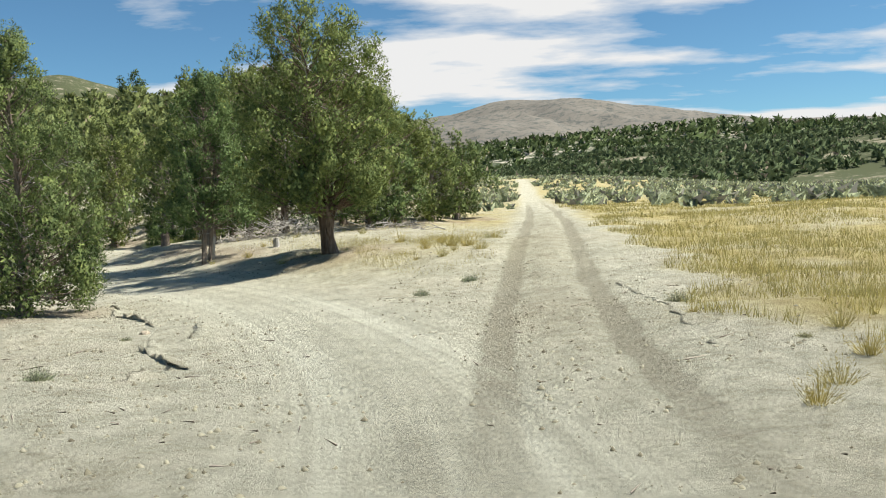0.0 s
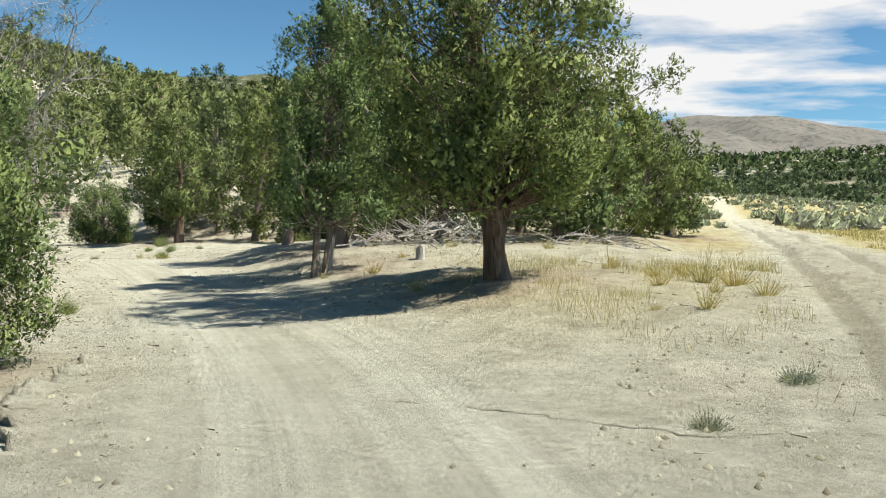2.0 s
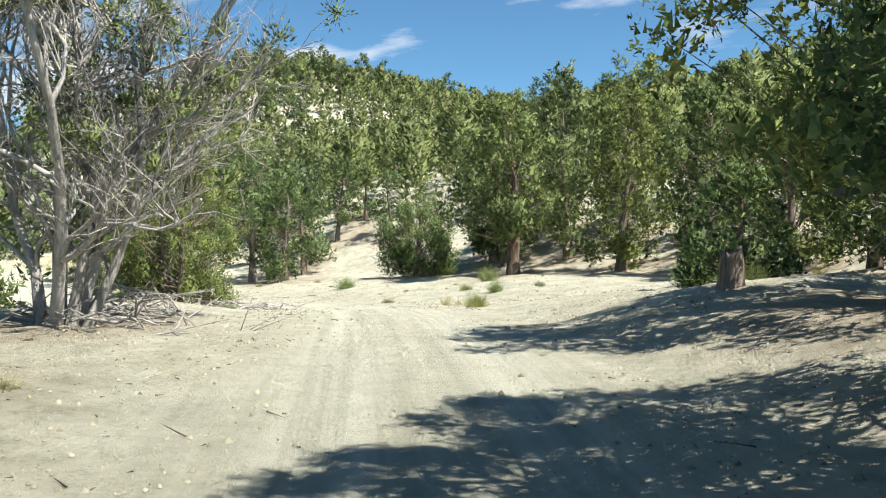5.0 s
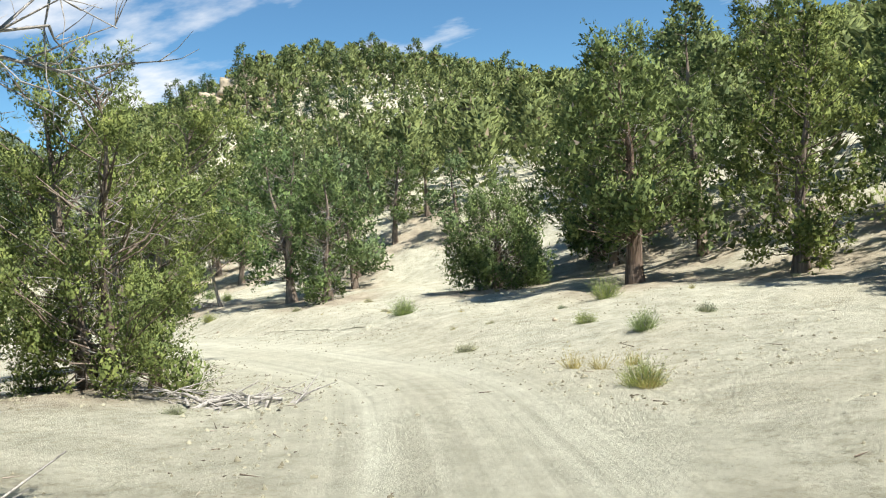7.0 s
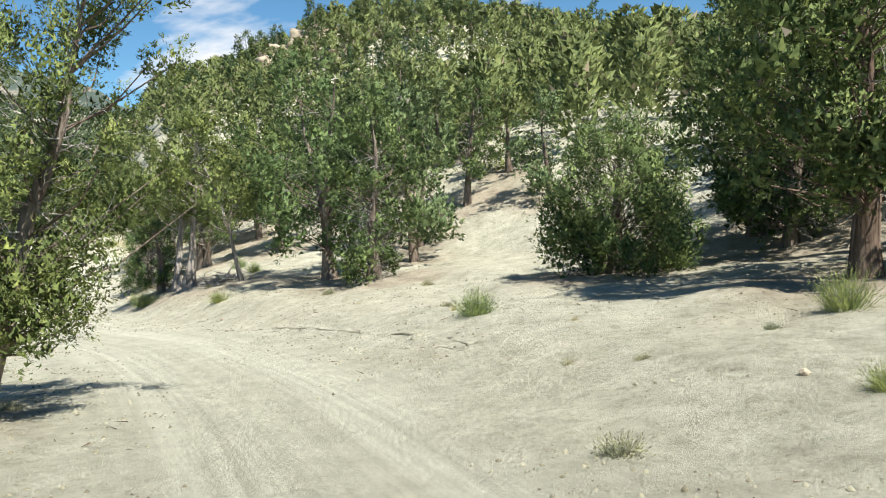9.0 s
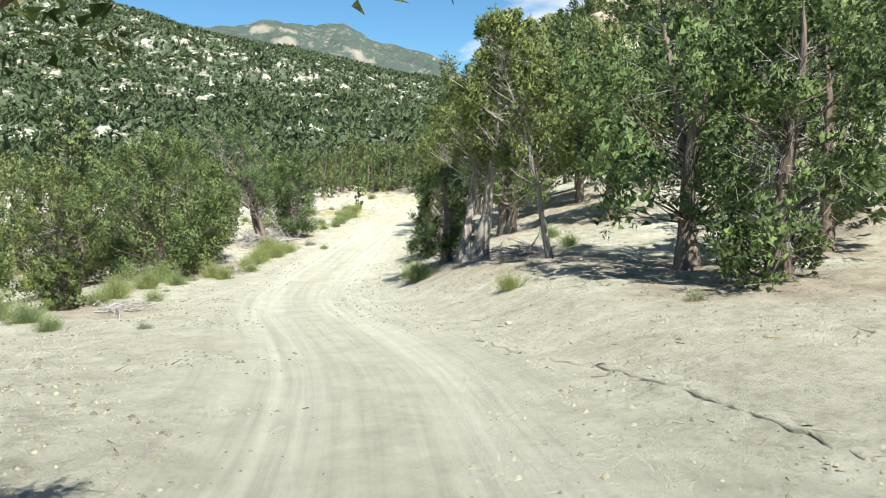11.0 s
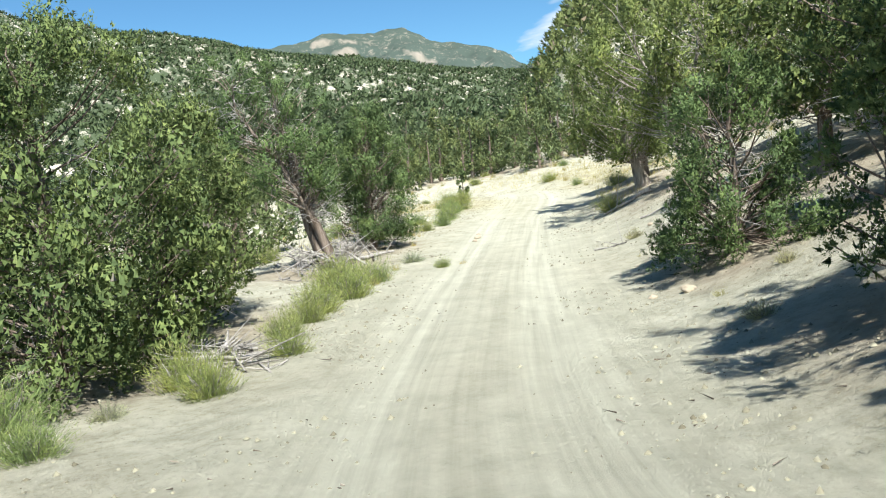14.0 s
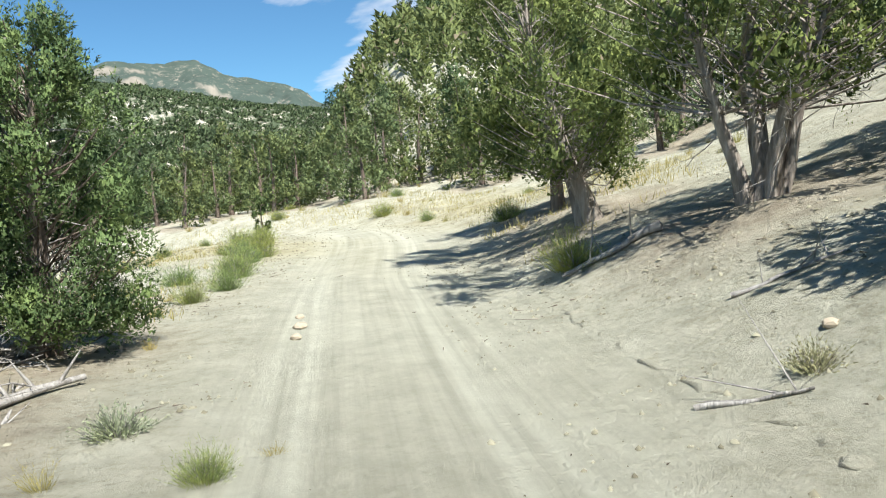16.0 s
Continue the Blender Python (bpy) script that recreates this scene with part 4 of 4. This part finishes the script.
# ---- rock outcrop on the hill ----
def outcrop(x, y, w, h, seed):
    """Weathered ledges of layered sandstone, each block its own stone."""
    rng = np.random.default_rng(seed)
    thing = tagged(new("rock_outcrop"), "cream sandstone ledges breaking out of the hillside", "rock")
    for k in range(16):
        b = Build()
        bm = bmesh.new()
        bmesh.ops.create_cube(bm, size=2)
        bmesh.ops.subdivide_edges(bm, edges=bm.edges[:], cuts=7, use_grid_fill=True)
        ox, oy, size = rng.normal(0, w * 0.4), rng.normal(0, w * 0.4), rng.uniform(0.35, 1.0)
        off = rng.uniform(0, 50)
        v = np.array([q.co for q in bm.verts])
        f = np.array([[q.index for q in p.verts] for p in bm.faces])
        bm.free()
        v = v * 0.62 + unit(v) * 0.38
        n = np.array([noise.fractal(Vector(q * (1.3, 1.3, 2.6)) + Vector((off, 0, 0)), 1.0, 2.0, 4) for q in v])
        ledge = np.array([noise.noise(Vector((off, 0, q[2] * 4.5))) for q in v])
        turn = rng.uniform(0, 6.283)
        v = v * (1 + 0.26 * n[:, None] + 0.22 * ledge[:, None] * np.array([1, 1, 0])) * np.array([w * 0.26, w * 0.18, h * 0.4]) * size
        v = np.stack([v[:, 0] * math.cos(turn) - v[:, 1] * math.sin(turn), v[:, 0] * math.sin(turn) + v[:, 1] * math.cos(turn), v[:, 2]], 1)
        b.add(v + np.array([ox, oy, ground_at(x + ox, y + oy) - ground_at(x, y) + h * 0.12 * size]), f)
        part("ledge", b, M_ROCK, thing)
    thing.location = (x, y, ground_at(x, y))


def stone(x, y, r, seed, label):
    rng = np.random.default_rng(seed)
    bm = bmesh.new()
    bmesh.ops.create_icosphere(bm, subdivisions=2, radius=r)
    for v in bm.verts:
        v.co *= 1 + 0.35 * noise.noise(v.co / r * 1.4 + Vector((seed, 0, 0)))
        v.co.z *= 0.65
    me = bpy.data.meshes.new("stone")
    bm.to_mesh(me)
    bm.free()
    me.materials.append(M_ROCK)
    ob = tagged(new("stone", me), label, "rock", "loose stones")
    ob.location = (x, y, ground_at(x, y) + r * 0.25)


for k, (x, y, r) in enumerate(((-49.95, 48.3, 0.09), (-50.3, 48.0, 0.06), (-61.5, 49.9, 0.09), (-62.2, 50.2, 0.06), (-60.9, 49.6, 0.07), (-4.4, 12.2, 0.07), (-21.0, 40.9, 0.05), (-36.3, 44.4, 0.05), (-55.6, 51.4, 0.06))):
    stone(x, y, r, k, "rough cream stone lying on the sand")
outcrop(-142, 120, 13, 6.5, 1)
outcrop(-128, 124, 8, 3.0, 2)
outcrop(-78, 100, 7, 2.5, 3)


# ---- shrubs ----
def brush_plant(name, label, mat, seed, h, r, n, wide, lean, woody, group):
    """A shrub of many upright stems fanned from one foot."""
    rng = np.random.default_rng(seed)
    thing = tagged(new(name), label, "shrub", group)
    b, w = Build(), Build()
    foot = rng.normal(0, r * 0.36, (n, 3)) * [1, 1, 0]
    out = np.stack([foot[:, 0] / r, foot[:, 1] / r, np.zeros(n)], 1)
    d = unit(out * lean * 1.5 + rng.normal(0, 0.16 * lean + 0.06, (n, 3)) + [0, 0, 1])
    ln = h * rng.uniform(0.35, 1.05, n) * (1 - 0.35 * np.clip(np.hypot(out[:, 0], out[:, 1]), 0, 1)) * (1 + 0.25 * np.sin(5 * out[:, 0] + seed) * np.sin(5 * out[:, 1]))
    start = foot * 0.75
    blades(b, start, d, ln, wide, rng)
    for _ in range(3 if woody else 1):
        tip = start + d * (ln * rng.uniform(0.3, 0.97, n))[:, None]
        blades(b, tip, unit(d + rng.normal(0, 0.5, (n, 3))), h * rng.uniform(0.07, 0.16, n), wide * 1.5, rng)
    if woody:
        for _ in range(14):
            a = rng.uniform(0, 6.283)
            e = np.array([math.cos(a) * r * 0.6, math.sin(a) * r * 0.6, h * rng.uniform(0.25, 0.5)])
            tube(w, [np.array([0, 0, -0.03]), e * 0.5 + rng.normal(0, 0.03, 3), e], [0.014, 0.009, 0.004], 4)
        tagged(part("woody_base", w, M_DEAD, thing, "grey woody stems"), kind="stuff")
    part("foliage", b, mat, thing)
    return thing


RABBIT = [brush_plant("rabbitbrush", "bright yellow-green rabbitbrush on bare sand", M_RABBIT, 200 + k, 0.75, 0.42, 620, 0.0065, 0.8, True, "roadside shrubs") for k in range(3)]
SAGE = [brush_plant("sagebrush", "small grey-green sagebrush on bare sand", M_SAGE, 210 + k, 0.4, 0.3, 300, 0.010, 1.3, True, "roadside shrubs") for k in range(2)]
TUFT = [brush_plant("grass_tuft", "dry yellow bunchgrass tuft", M_GRASS, 220 + k, 0.42, 0.16, 120, 0.006, 0.9, False, "grass tufts") for k in range(3)]
FIRST = {}


def plant(kinds, x, y, size, seed):
    rng = np.random.default_rng(seed)
    src = kinds[seed % len(kinds)]
    m = pose(x, y, ground_at(x, y) - 0.02, 0, 0, rng.uniform(0, 360))
    if src in FIRST:
        ob = copy_thing(src, m)
    else:
        FIRST[src] = ob = src
        ob.matrix_world = m
    ob.scale = (size, size, size * rng.uniform(0.85, 1.15))


for k, (x, y, s) in enumerate(((-27.65, 44.1, 0.78), (-21.9, 44.5, 0.75), (-43.8, 46.0, 0.95), (-38.5, 45.6, 0.6), (-50.8, 43.4, 0.6), (-51.9, 43.5, 0.65), (-53.1, 44.0, 0.75),
                              (-49.4, 42.4, 0.7), (-54.7, 45.0, 0.9), (-60.4, 53.3, 0.9), (-11.4, 35.8, 0.9), (-13.2, 38.6, 1.1), (-18.6, 39.6, 0.5), (-16.8, 35.9, 0.5),
                              (-12.4, 40.2, 1.3), (-9.7, 20.9, 0.42), (-41.6, 37.8, 0.8), (-44.2, 39.0, 0.7), (-43.1, 37.2, 0.9), (-46.2, 39.4, 0.8), (-40.5, 38.2, 0.5), (-45.2, 40.2, 0.5),
                              (-67.9, 57.9, 1.0), (-71.0, 53.0, 0.8), (-73.2, 53.8, 1.0), (-76.0, 54.2, 0.9), (-20.3, 40.8, 0.45), (-45.5, 50.6, 0.7), (-42.6, 49.4, 0.6), (-57.0, 47.4, 0.38),
                              (-48.9, 40.6, 1.0), (-48.1, 41.0, 0.7), (-47.4, 40.2, 0.9), (-46.8, 39.5, 0.8), (-50.1, 42.2, 0.8), (-53.9, 44.3, 0.9), (-55.4, 44.9, 1.0), (-56.2, 45.8, 0.8), (-56.0, 45.1, 1.1),
                              (-66.0, 50.5, 0.7), (-67.5, 51.2, 0.9), (-69.0, 51.7, 0.7), (-70.4, 52.4, 0.9), (-71.8, 52.5, 0.7), (-68.2, 50.3, 0.8), (-65.0, 49.6, 0.6), (-72.8, 53.2, 0.8))):
    plant(RABBIT, x, y, s, k)
for k, (x, y, s) in enumerate(((0.57, 17.1, 0.6), (-0.4, 15.4, 0.45), (-21.55, 38.95, 0.6), (-58.4, 47.2, 0.8), (-10.4, 19.6, 0.9), (-39.6, 39.6, 0.45), (-47.5, 47.4, 0.6), (-55.4, 50.9, 0.6))):
    plant(SAGE, x, y, s, k)
for k, (x, y, s) in enumerate(((0.77, 22.9, 1.6), (0.3, 23.3, 1.5), (-0.4, 22.6, 1.2), (1.0, 21.6, 1.3), (-1.2, 24.6, 1.3), (2.75, 6.1, 0.8), (3.2, 6.7, 0.9), (3.9, 7.6, 0.9), (4.3, 9.0, 0.9), (-16.7, 35.8, 0.9),
                              (-17.0, 36.05, 0.9), (-18.1, 37.3, 0.8), (-18.4, 37.1, 0.8), (-17.8, 37.6, 0.7), (-56.6, 46.1, 0.6), (-57.6, 46.6, 0.6), (-55.9, 45.7, 0.6), (-57.2, 47.9, 0.4))):
    plant(TUFT, x, y, s, k)


def scatter():
    """Loose tufts and shrubs off the road."""
    rng = np.random.default_rng(17)
    n = 0
    while n < 250:
        x, y = rng.uniform(-90, 6), rng.uniform(6, 68)
        lr, _ = lateral(np.array([x]), np.array([y]), RS, RR)
        lt, _ = lateral(np.array([x]), np.array([y]), TS, TR)
        if not 2.4 < abs(lr[0]) < 11 or abs(lt[0]) < 1.5:
            continue
        west = x < -64
        mound = -8 < x < 2.2 and 17 < y < 32
        if not west and not mound and rng.random() > 0.4:
            continue
        n += 1
        kinds = (TUFT, TUFT, RABBIT)[rng.integers(3)] if west else TUFT if mound else (TUFT, SAGE, TUFT)[rng.integers(3)]
        plant(kinds, x, y, rng.uniform(0.5, 1.2) * (0.75 if kinds is RABBIT else 0.5 if not (west or mound) else 0.9), n)


scatter()


def meadow():
    """The golden field, and the sagebrush beyond it."""
    rng = np.random.default_rng(19)
    n = 130000
    d = 5 + 75 * rng.random(n) ** 1.6
    a = np.radians(rng.uniform(-42, 2, n))
    x, y = -d * np.sin(a), d * np.cos(a)
    lt, _ = lateral(x, y, TS, TR)
    k = (lt + fbm(x * 0.35, y * 0.35, 21) * 1.9 > 2.2) & (fbm(x * 0.5, y * 0.5, 51) > -0.22)
    x, y, d = x[k], y[k], d[k]
    mx, my = rng.normal(-0.6, 2.4, 20000), rng.normal(23.5, 3.2, 20000)
    ml, _ = lateral(mx, my, TS, TR)
    mr, _ = lateral(mx, my, RS, RR)
    k = (ml < -1.3) & (mr > 3.5) & (fbm(mx * 0.7, my * 0.7, 57) > -0.03)
    x, y, d = np.concatenate([x, mx[k]]), np.concatenate([y, my[k]]), np.concatenate([d, np.full(k.sum(), 2.0)])
    ex, ey = rng.uniform(-86, -62, 26000), rng.uniform(46, 64, 26000)
    er, _ = lateral(ex, ey, RS, RR)
    k = (np.abs(er) > 2.5) & (np.abs(er) < 8) & (fbm(ex * 0.6, ey * 0.6, 63) > 0.02)
    x, y, d = np.concatenate([x, ex[k]]), np.concatenate([y, ey[k]]), np.concatenate([d, np.full(k.sum(), 18.0)])
    b = Build()
    p = np.stack([x, y, land(x, y, False) - 0.03], 1)
    n = len(x)
    blades(b, p, unit(rng.normal(0, 0.3, (n, 3)) + [0, 0, 1]), rng.uniform(0.10, 0.28, n), 0.005 + 0.0007 * d, rng)
    tagged(new("meadow_grass", b.mesh("meadow_grass", M_GRASS)), "tall golden dry grass beside the track", "grass", kind="stuff")
    n = 4500
    x, y = rng.uniform(-6, 150, n), rng.uniform(42, 260, n)
    lt, _ = lateral(x, y, TS, TR)
    k = (np.abs(lt) > 2.0) & (y + 0.25 * x + 30 * fbm(x * 0.03, y * 0.03, 61) > 62)
    x, y = x[k], y[k]
    b = Build()
    s = rng.uniform(0.6, 1.3, len(x))
    far_trees(b, x, y, land(x, y, False) - 0.06, 0.6 * s, 0.55 * s, 9, rng)
    tagged(new("sagebrush_plain", b.mesh("sagebrush_plain", M_SAGE)), "grey sagebrush spread over the plain", "sagebrush", kind="stuff")


meadow()


# ---- dead wood, stumps, litter ----
def stump(x, y, r, h, label, mat, seed, lean=0.0):
    rng = np.random.default_rng(seed)
    thing = tagged(new("tree_stump"), label, "stump", "stumps")
    k, n = 12, 7
    b = Build()
    a = np.arange(k) * 2 * np.pi / k
    jag = h * rng.uniform(0.7, 1.08, k)
    skin = 1 + rng.uniform(-0.18, 0.18, k)
    t = np.linspace(0, 1, n)
    rad = r * (1 + 0.6 * np.exp(-t * 6))[:, None] * skin[None, :] * (1 + rng.uniform(-0.06, 0.06, (n, k)))
    v = np.stack([rad * np.cos(a) + lean * t[:, None], rad * np.sin(a) + 0 * t[:, None], -0.08 + t[:, None] * jag[None, :]], -1)
    i, j = np.meshgrid(np.arange(n - 1), np.arange(k), indexing="ij")
    b.add(v.reshape(-1, 3), np.stack([i * k + j, i * k + (j + 1) % k, (i + 1) * k + (j + 1) % k, (i + 1) * k + j], -1).reshape(-1, 4))
    top = np.vstack([v[-1], [[lean, 0, h * 0.72]]])
    b.add(top, np.stack([np.arange(k), (np.arange(k) + 1) % k, np.full(k, k)], -1))
    part("stump_wood", b, mat, thing)
    stand(thing, x, y)


stump(-7.25, 26.3, 0.08, 0.85, "pale broken stump beside the slender juniper", M_DEAD, 1, 0.1)
stump(-5.2, 26.4, 0.1, 0.4, "short sawn grey stump in the dry grass", M_DEAD, 2)
stump(-10.7, 32.5, 0.15, 0.62, "dark rotten stump in the shade", M_BARK, 3)
stump(-22.9, 33.9, 0.08, 0.75, "jagged grey stump at the road edge", M_BARK, 5, 0.2)


def brush_pile(x, y, lx, ly, h, n, seed, label):
    """A tangle of dead grey branches."""
    rng = np.random.default_rng(seed)
    thing = tagged(new("brush_pile"), label, "dead branches", "dead wood")
    fine = Build()
    for k in range(n):
        p = np.array([rng.normal(0, lx * 0.3), rng.normal(0, ly * 0.3), 0])
        z = max(0.03, h * rng.random() * math.exp(-(p[0] / lx) ** 2 * 3))
        a, ln = rng.uniform(0, 6.283), rng.uniform(0.5, 1.5)
        d = np.array([math.cos(a), math.sin(a), rng.uniform(-0.15, 0.5) * min(1.0, 1.5 * h)])
        g = ground_at(x + p[0], y + p[1]) - ground_at(x, y)
        s = p + [0, 0, g + z * 0.5]
        pts = [s - d * ln / 2 * 0.6, s + rng.normal(0, 0.08, 3), s + d * ln / 2 + rng.normal(0, 0.1, 3)]
        b = Build() if k < 14 else fine
        tube(b, pts, np.array([1, 0.75, 0.3]) * rng.uniform(0.012, 0.04 if k < 14 else 0.02), 5)
        for _ in range(3):
            tube(b, [pts[1], pts[1] + (d + rng.normal(0, 0.6, 3) * [1, 1, min(1.0, 1.5 * h)]) * ln * 0.35], [0.011, 0.003], 3)
        if k < 14:
            part("branch", b, M_DEAD, thing)
    tagged(part("kindling", fine, M_DEAD, thing), kind="stuff")
    thing.location = (x, y, ground_at(x, y))


brush_pile(-5.6, 29.8, 3.6, 1.8, 1.1, 90, 1, "heap of bleached dead branches under the junipers")
brush_pile(-1.4, 29.6, 2.0, 1.0, 0.35, 30, 2, "low heap of grey dead branches in dry grass")
brush_pile(-59.3, 45.4, 2.4, 1.4, 0.8, 70, 3, "tangle of dead branches below the leaning juniper")
brush_pile(-51.0, 42.6, 1.6, 0.7, 0.3, 30, 4, "small heap of bleached sticks at the road edge")
brush_pile(-43.6, 39.4, 1.6, 0.8, 0.25, 24, 5, "small heap of bleached sticks at the road edge")
brush_pile(-20.8, 33.6, 1.6, 0.9, 0.12, 26, 6, "scattered dead twigs on the sand")
brush_pile(-18.6, 28.6, 3.0, 1.8, 0.6, 70, 7, "fallen dead limbs round the half-dead juniper")
brush_pile(-62.0, 46.6, 2.4, 1.0, 0.4, 40, 8, "fallen dead limbs at the road edge")
brush_pile(-43.0, 48.2, 2.0, 1.0, 0.4, 40, 9, "fallen dead limbs behind the old juniper")


def log(x0, y0, x1, y1, r, seed, label):
    rng = np.random.default_rng(seed)
    b = Build()
    t = np.linspace(0, 1, 8)
    px, py = x0 + (x1 - x0) * t, y0 + (y1 - y0) * t
    p = np.stack([px, py, land(px, py) + r * 1.1], 1) + rng.normal(0, r * 0.25, (8, 3))
    c = p.mean(0)
    tube(b, p - c, r * np.linspace(1.1, 0.5, 8), 8, 0.25, rng)
    for k in (2, 4, 5, 6):
        tube(b, [p[k] - c, p[k] - c + rng.normal(0, 0.25, 3) + [0, 0, 0.25]], [r * 0.4, r * 0.1], 4)
    ob = tagged(new("fallen_log", b.mesh("fallen_log", M_DEAD, True)), label, "log", "dead wood")
    ob.location = c


log(-59.3, 45.8, -60.4, 47.3, 0.055, 1, "fallen grey juniper log at the road edge")
log(-59.5, 45.4, -62.6, 47.0, 0.09, 2, "fallen grey juniper limb at the road edge")
log(-59.4, 53.9, -60.3, 53.0, 0.045, 3, "dead grey limb lying on the bank")
log(-56.9, 52.0, -56.2, 52.6, 0.02, 4, "thin bleached stick on the bank")
log(-55.8, 50.2, -55.2, 50.6, 0.02, 6, "thin bleached stick on the bank")


def litter():
    """Clods, pebbles and twigs strewn over the ground."""
    rng = np.random.default_rng(23)
    idx = rng.integers(30, len(RS) - 20, 52000)
    lat = rng.normal(0, 4.2, len(idx))
    lat += np.sign(lat) * 0.9
    x = RS[idx, 0] + RR[idx, 0] * lat + rng.uniform(-0.6, 0.6, len(idx))
    y = RS[idx, 1] + RR[idx, 1] * lat + rng.uniform(-0.6, 0.6, len(idx))
    keep = fbm(x * 0.45, y * 0.45, 71) > -0.12
    x, y = x[keep], y[keep]
    z = land(x, y)
    n = len(x)
    m = int(n * 0.93)
    s = 0.007 + 0.028 * rng.random(m) ** 3
    octa = np.array([(1, 0, 0), (-1, 0, 0), (0, 1, 0), (0, -1, 0), (0, 0, 0.9)], float)
    tri = np.array([(0, 2, 4), (2, 1, 4), (1, 3, 4), (3, 0, 4)])
    v = octa[None] * s[:, None, None] * rng.uniform(0.6, 1.4, (m, 5, 3)) + np.stack([x[:m], y[:m], z[:m]], 1)[:, None]
    b = Build()
    b.add(v.reshape(-1, 3), (tri[None] + 5 * np.arange(m)[:, None, None]).reshape(-1, 3))
    tagged(new("clods", b.mesh("clods", M_CLOD)), "loose clods and pebbles strewn on the sand", "pebbles", kind="stuff")
    b = Build()
    k = n - m
    a, ln = rng.uniform(0, 6.283, k), 0.04 + 0.26 * rng.random(k) ** 4
    p = np.stack([x[m:], y[m:], z[m:] + 0.01], 1)
    d = np.stack([np.cos(a), np.sin(a), rng.uniform(-0.05, 0.22, k)], 1)
    side = np.stack([-np.sin(a), np.cos(a), np.zeros(k)], 1)
    w = (0.004 + 0.012 * ln)[:, None]
    L = ln[:, None]
    v = np.stack([p - side * w, p + side * w, p + [0, 0, 0.012] + 0 * w, p + d * L + side * rng.normal(0, 0.1, (k, 1)) * L], 1)
    f = np.array([(0, 2, 3), (2, 1, 3), (0, 3, 1)])
    b.add(v.reshape(-1, 3), (f[None] + 4 * np.arange(k)[:, None, None]).reshape(-1, 3))
    tagged(new("twig_litter", b.mesh("twig_litter", M_TWIG)), "dry twigs and chips of bark on the sand", "twigs", kind="stuff")


M_CLOD, cn, cl, cb = material("clods", 0.95, 0.05)
cl.new(ramp(cn, cl, cn.new("ShaderNodeNewGeometry").outputs["Random Per Island"], [(0.0, (0.13, 0.12, 0.085)), (0.5, (0.22, 0.21, 0.15)), (1.0, (0.33, 0.32, 0.235))]), cb.inputs["Base Color"])
M_TWIG, cn, cl, cb = material("twigs", 0.9, 0.1)
cl.new(ramp(cn, cl, cn.new("ShaderNodeNewGeometry").outputs["Random Per Island"], [(0.0, (0.07, 0.055, 0.04)), (0.6, (0.17, 0.14, 0.11)), (1.0, (0.38, 0.34, 0.28))]), cb.inputs["Base Color"])
litter()


def crust(points, seed, lift=0.07):
    """A broken lip of dried soil along an erosion crack."""
    rng = np.random.default_rng(seed)
    pts = resample(np.array(points, float), 0.12)
    pts[:, :2] += rng.normal(0, 0.035, (len(pts), 2)).cumsum(0) * 0.35 + rng.normal(0, 0.03, (len(pts), 2))
    r = rights(pts)
    n = len(pts)
    hgt = lift * np.clip(rng.uniform(-0.7, 1.2, n) + 0.8 * vnoise(np.arange(n) * 0.21, np.full(n, seed * 3.7), seed), 0.02, 1.3) * np.sin(np.linspace(0, np.pi, n)) ** 0.4
    rows = []
    for off, up in ((0.03, -0.06), (0.0, 1.0), (0.06, 0.8), (0.17, 0.35), (0.3, -0.03)):
        q = pts[:, :2] + r * (off * rng.uniform(0.7, 1.3, (n, 1)))
        rows.append(np.column_stack([q, land(q[:, 0], q[:, 1]) + (hgt * up if up > 0 else up)]))
    v = np.stack(rows, 1)
    c = v.reshape(-1, 3).mean(0)
    i, j = np.meshgrid(np.arange(n - 1), np.arange(4), indexing="ij")
    b = Build()
    b.add((v - c).reshape(-1, 3), np.stack([i * 5 + j, i * 5 + j + 1, (i + 1) * 5 + j + 1, (i + 1) * 5 + j], -1).reshape(-1, 4))
    me = b.mesh("soil_crack", M_EARTH)
    me.color_attributes.new("zone", "FLOAT_COLOR", "POINT").data.foreach_set("color", np.zeros(4 * len(me.vertices)))
    ob = tagged(new("soil_crack", me), "broken lip of dried soil along an erosion crack", "ground", kind="structure")
    ob.location = c


crust(((-4.6, 13.0), (-5.0, 13.8), (-5.9, 14.9), (-6.3, 16.2), (-6.9, 17.4)), 1, 0.12)
crust(((-3.4, 8.3), (-3.2, 9.4), (-3.9, 10.6), (-3.6, 11.6), (-3.9, 12.9)), 2, 0.12)
crust(((0.4, 15.4), (-0.5, 15.2), (-1.6, 15.5), (-2.9, 15.8)), 3, 0.014)
crust(((-54.2, 49.7), (-55.8, 50.5), (-58.1, 51.6), (-60.3, 52.9)), 5, 0.018)
crust(((-25.9, 42.2), (-27.5, 42.7), (-29.8, 43.2), (-32.9, 43.6), (-36.0, 43.5)), 8, 0.03)
crust(((2.8, 8.4), (2.9, 10.2), (3.1, 12.3), (3.2, 14.4)), 6, 0.012)
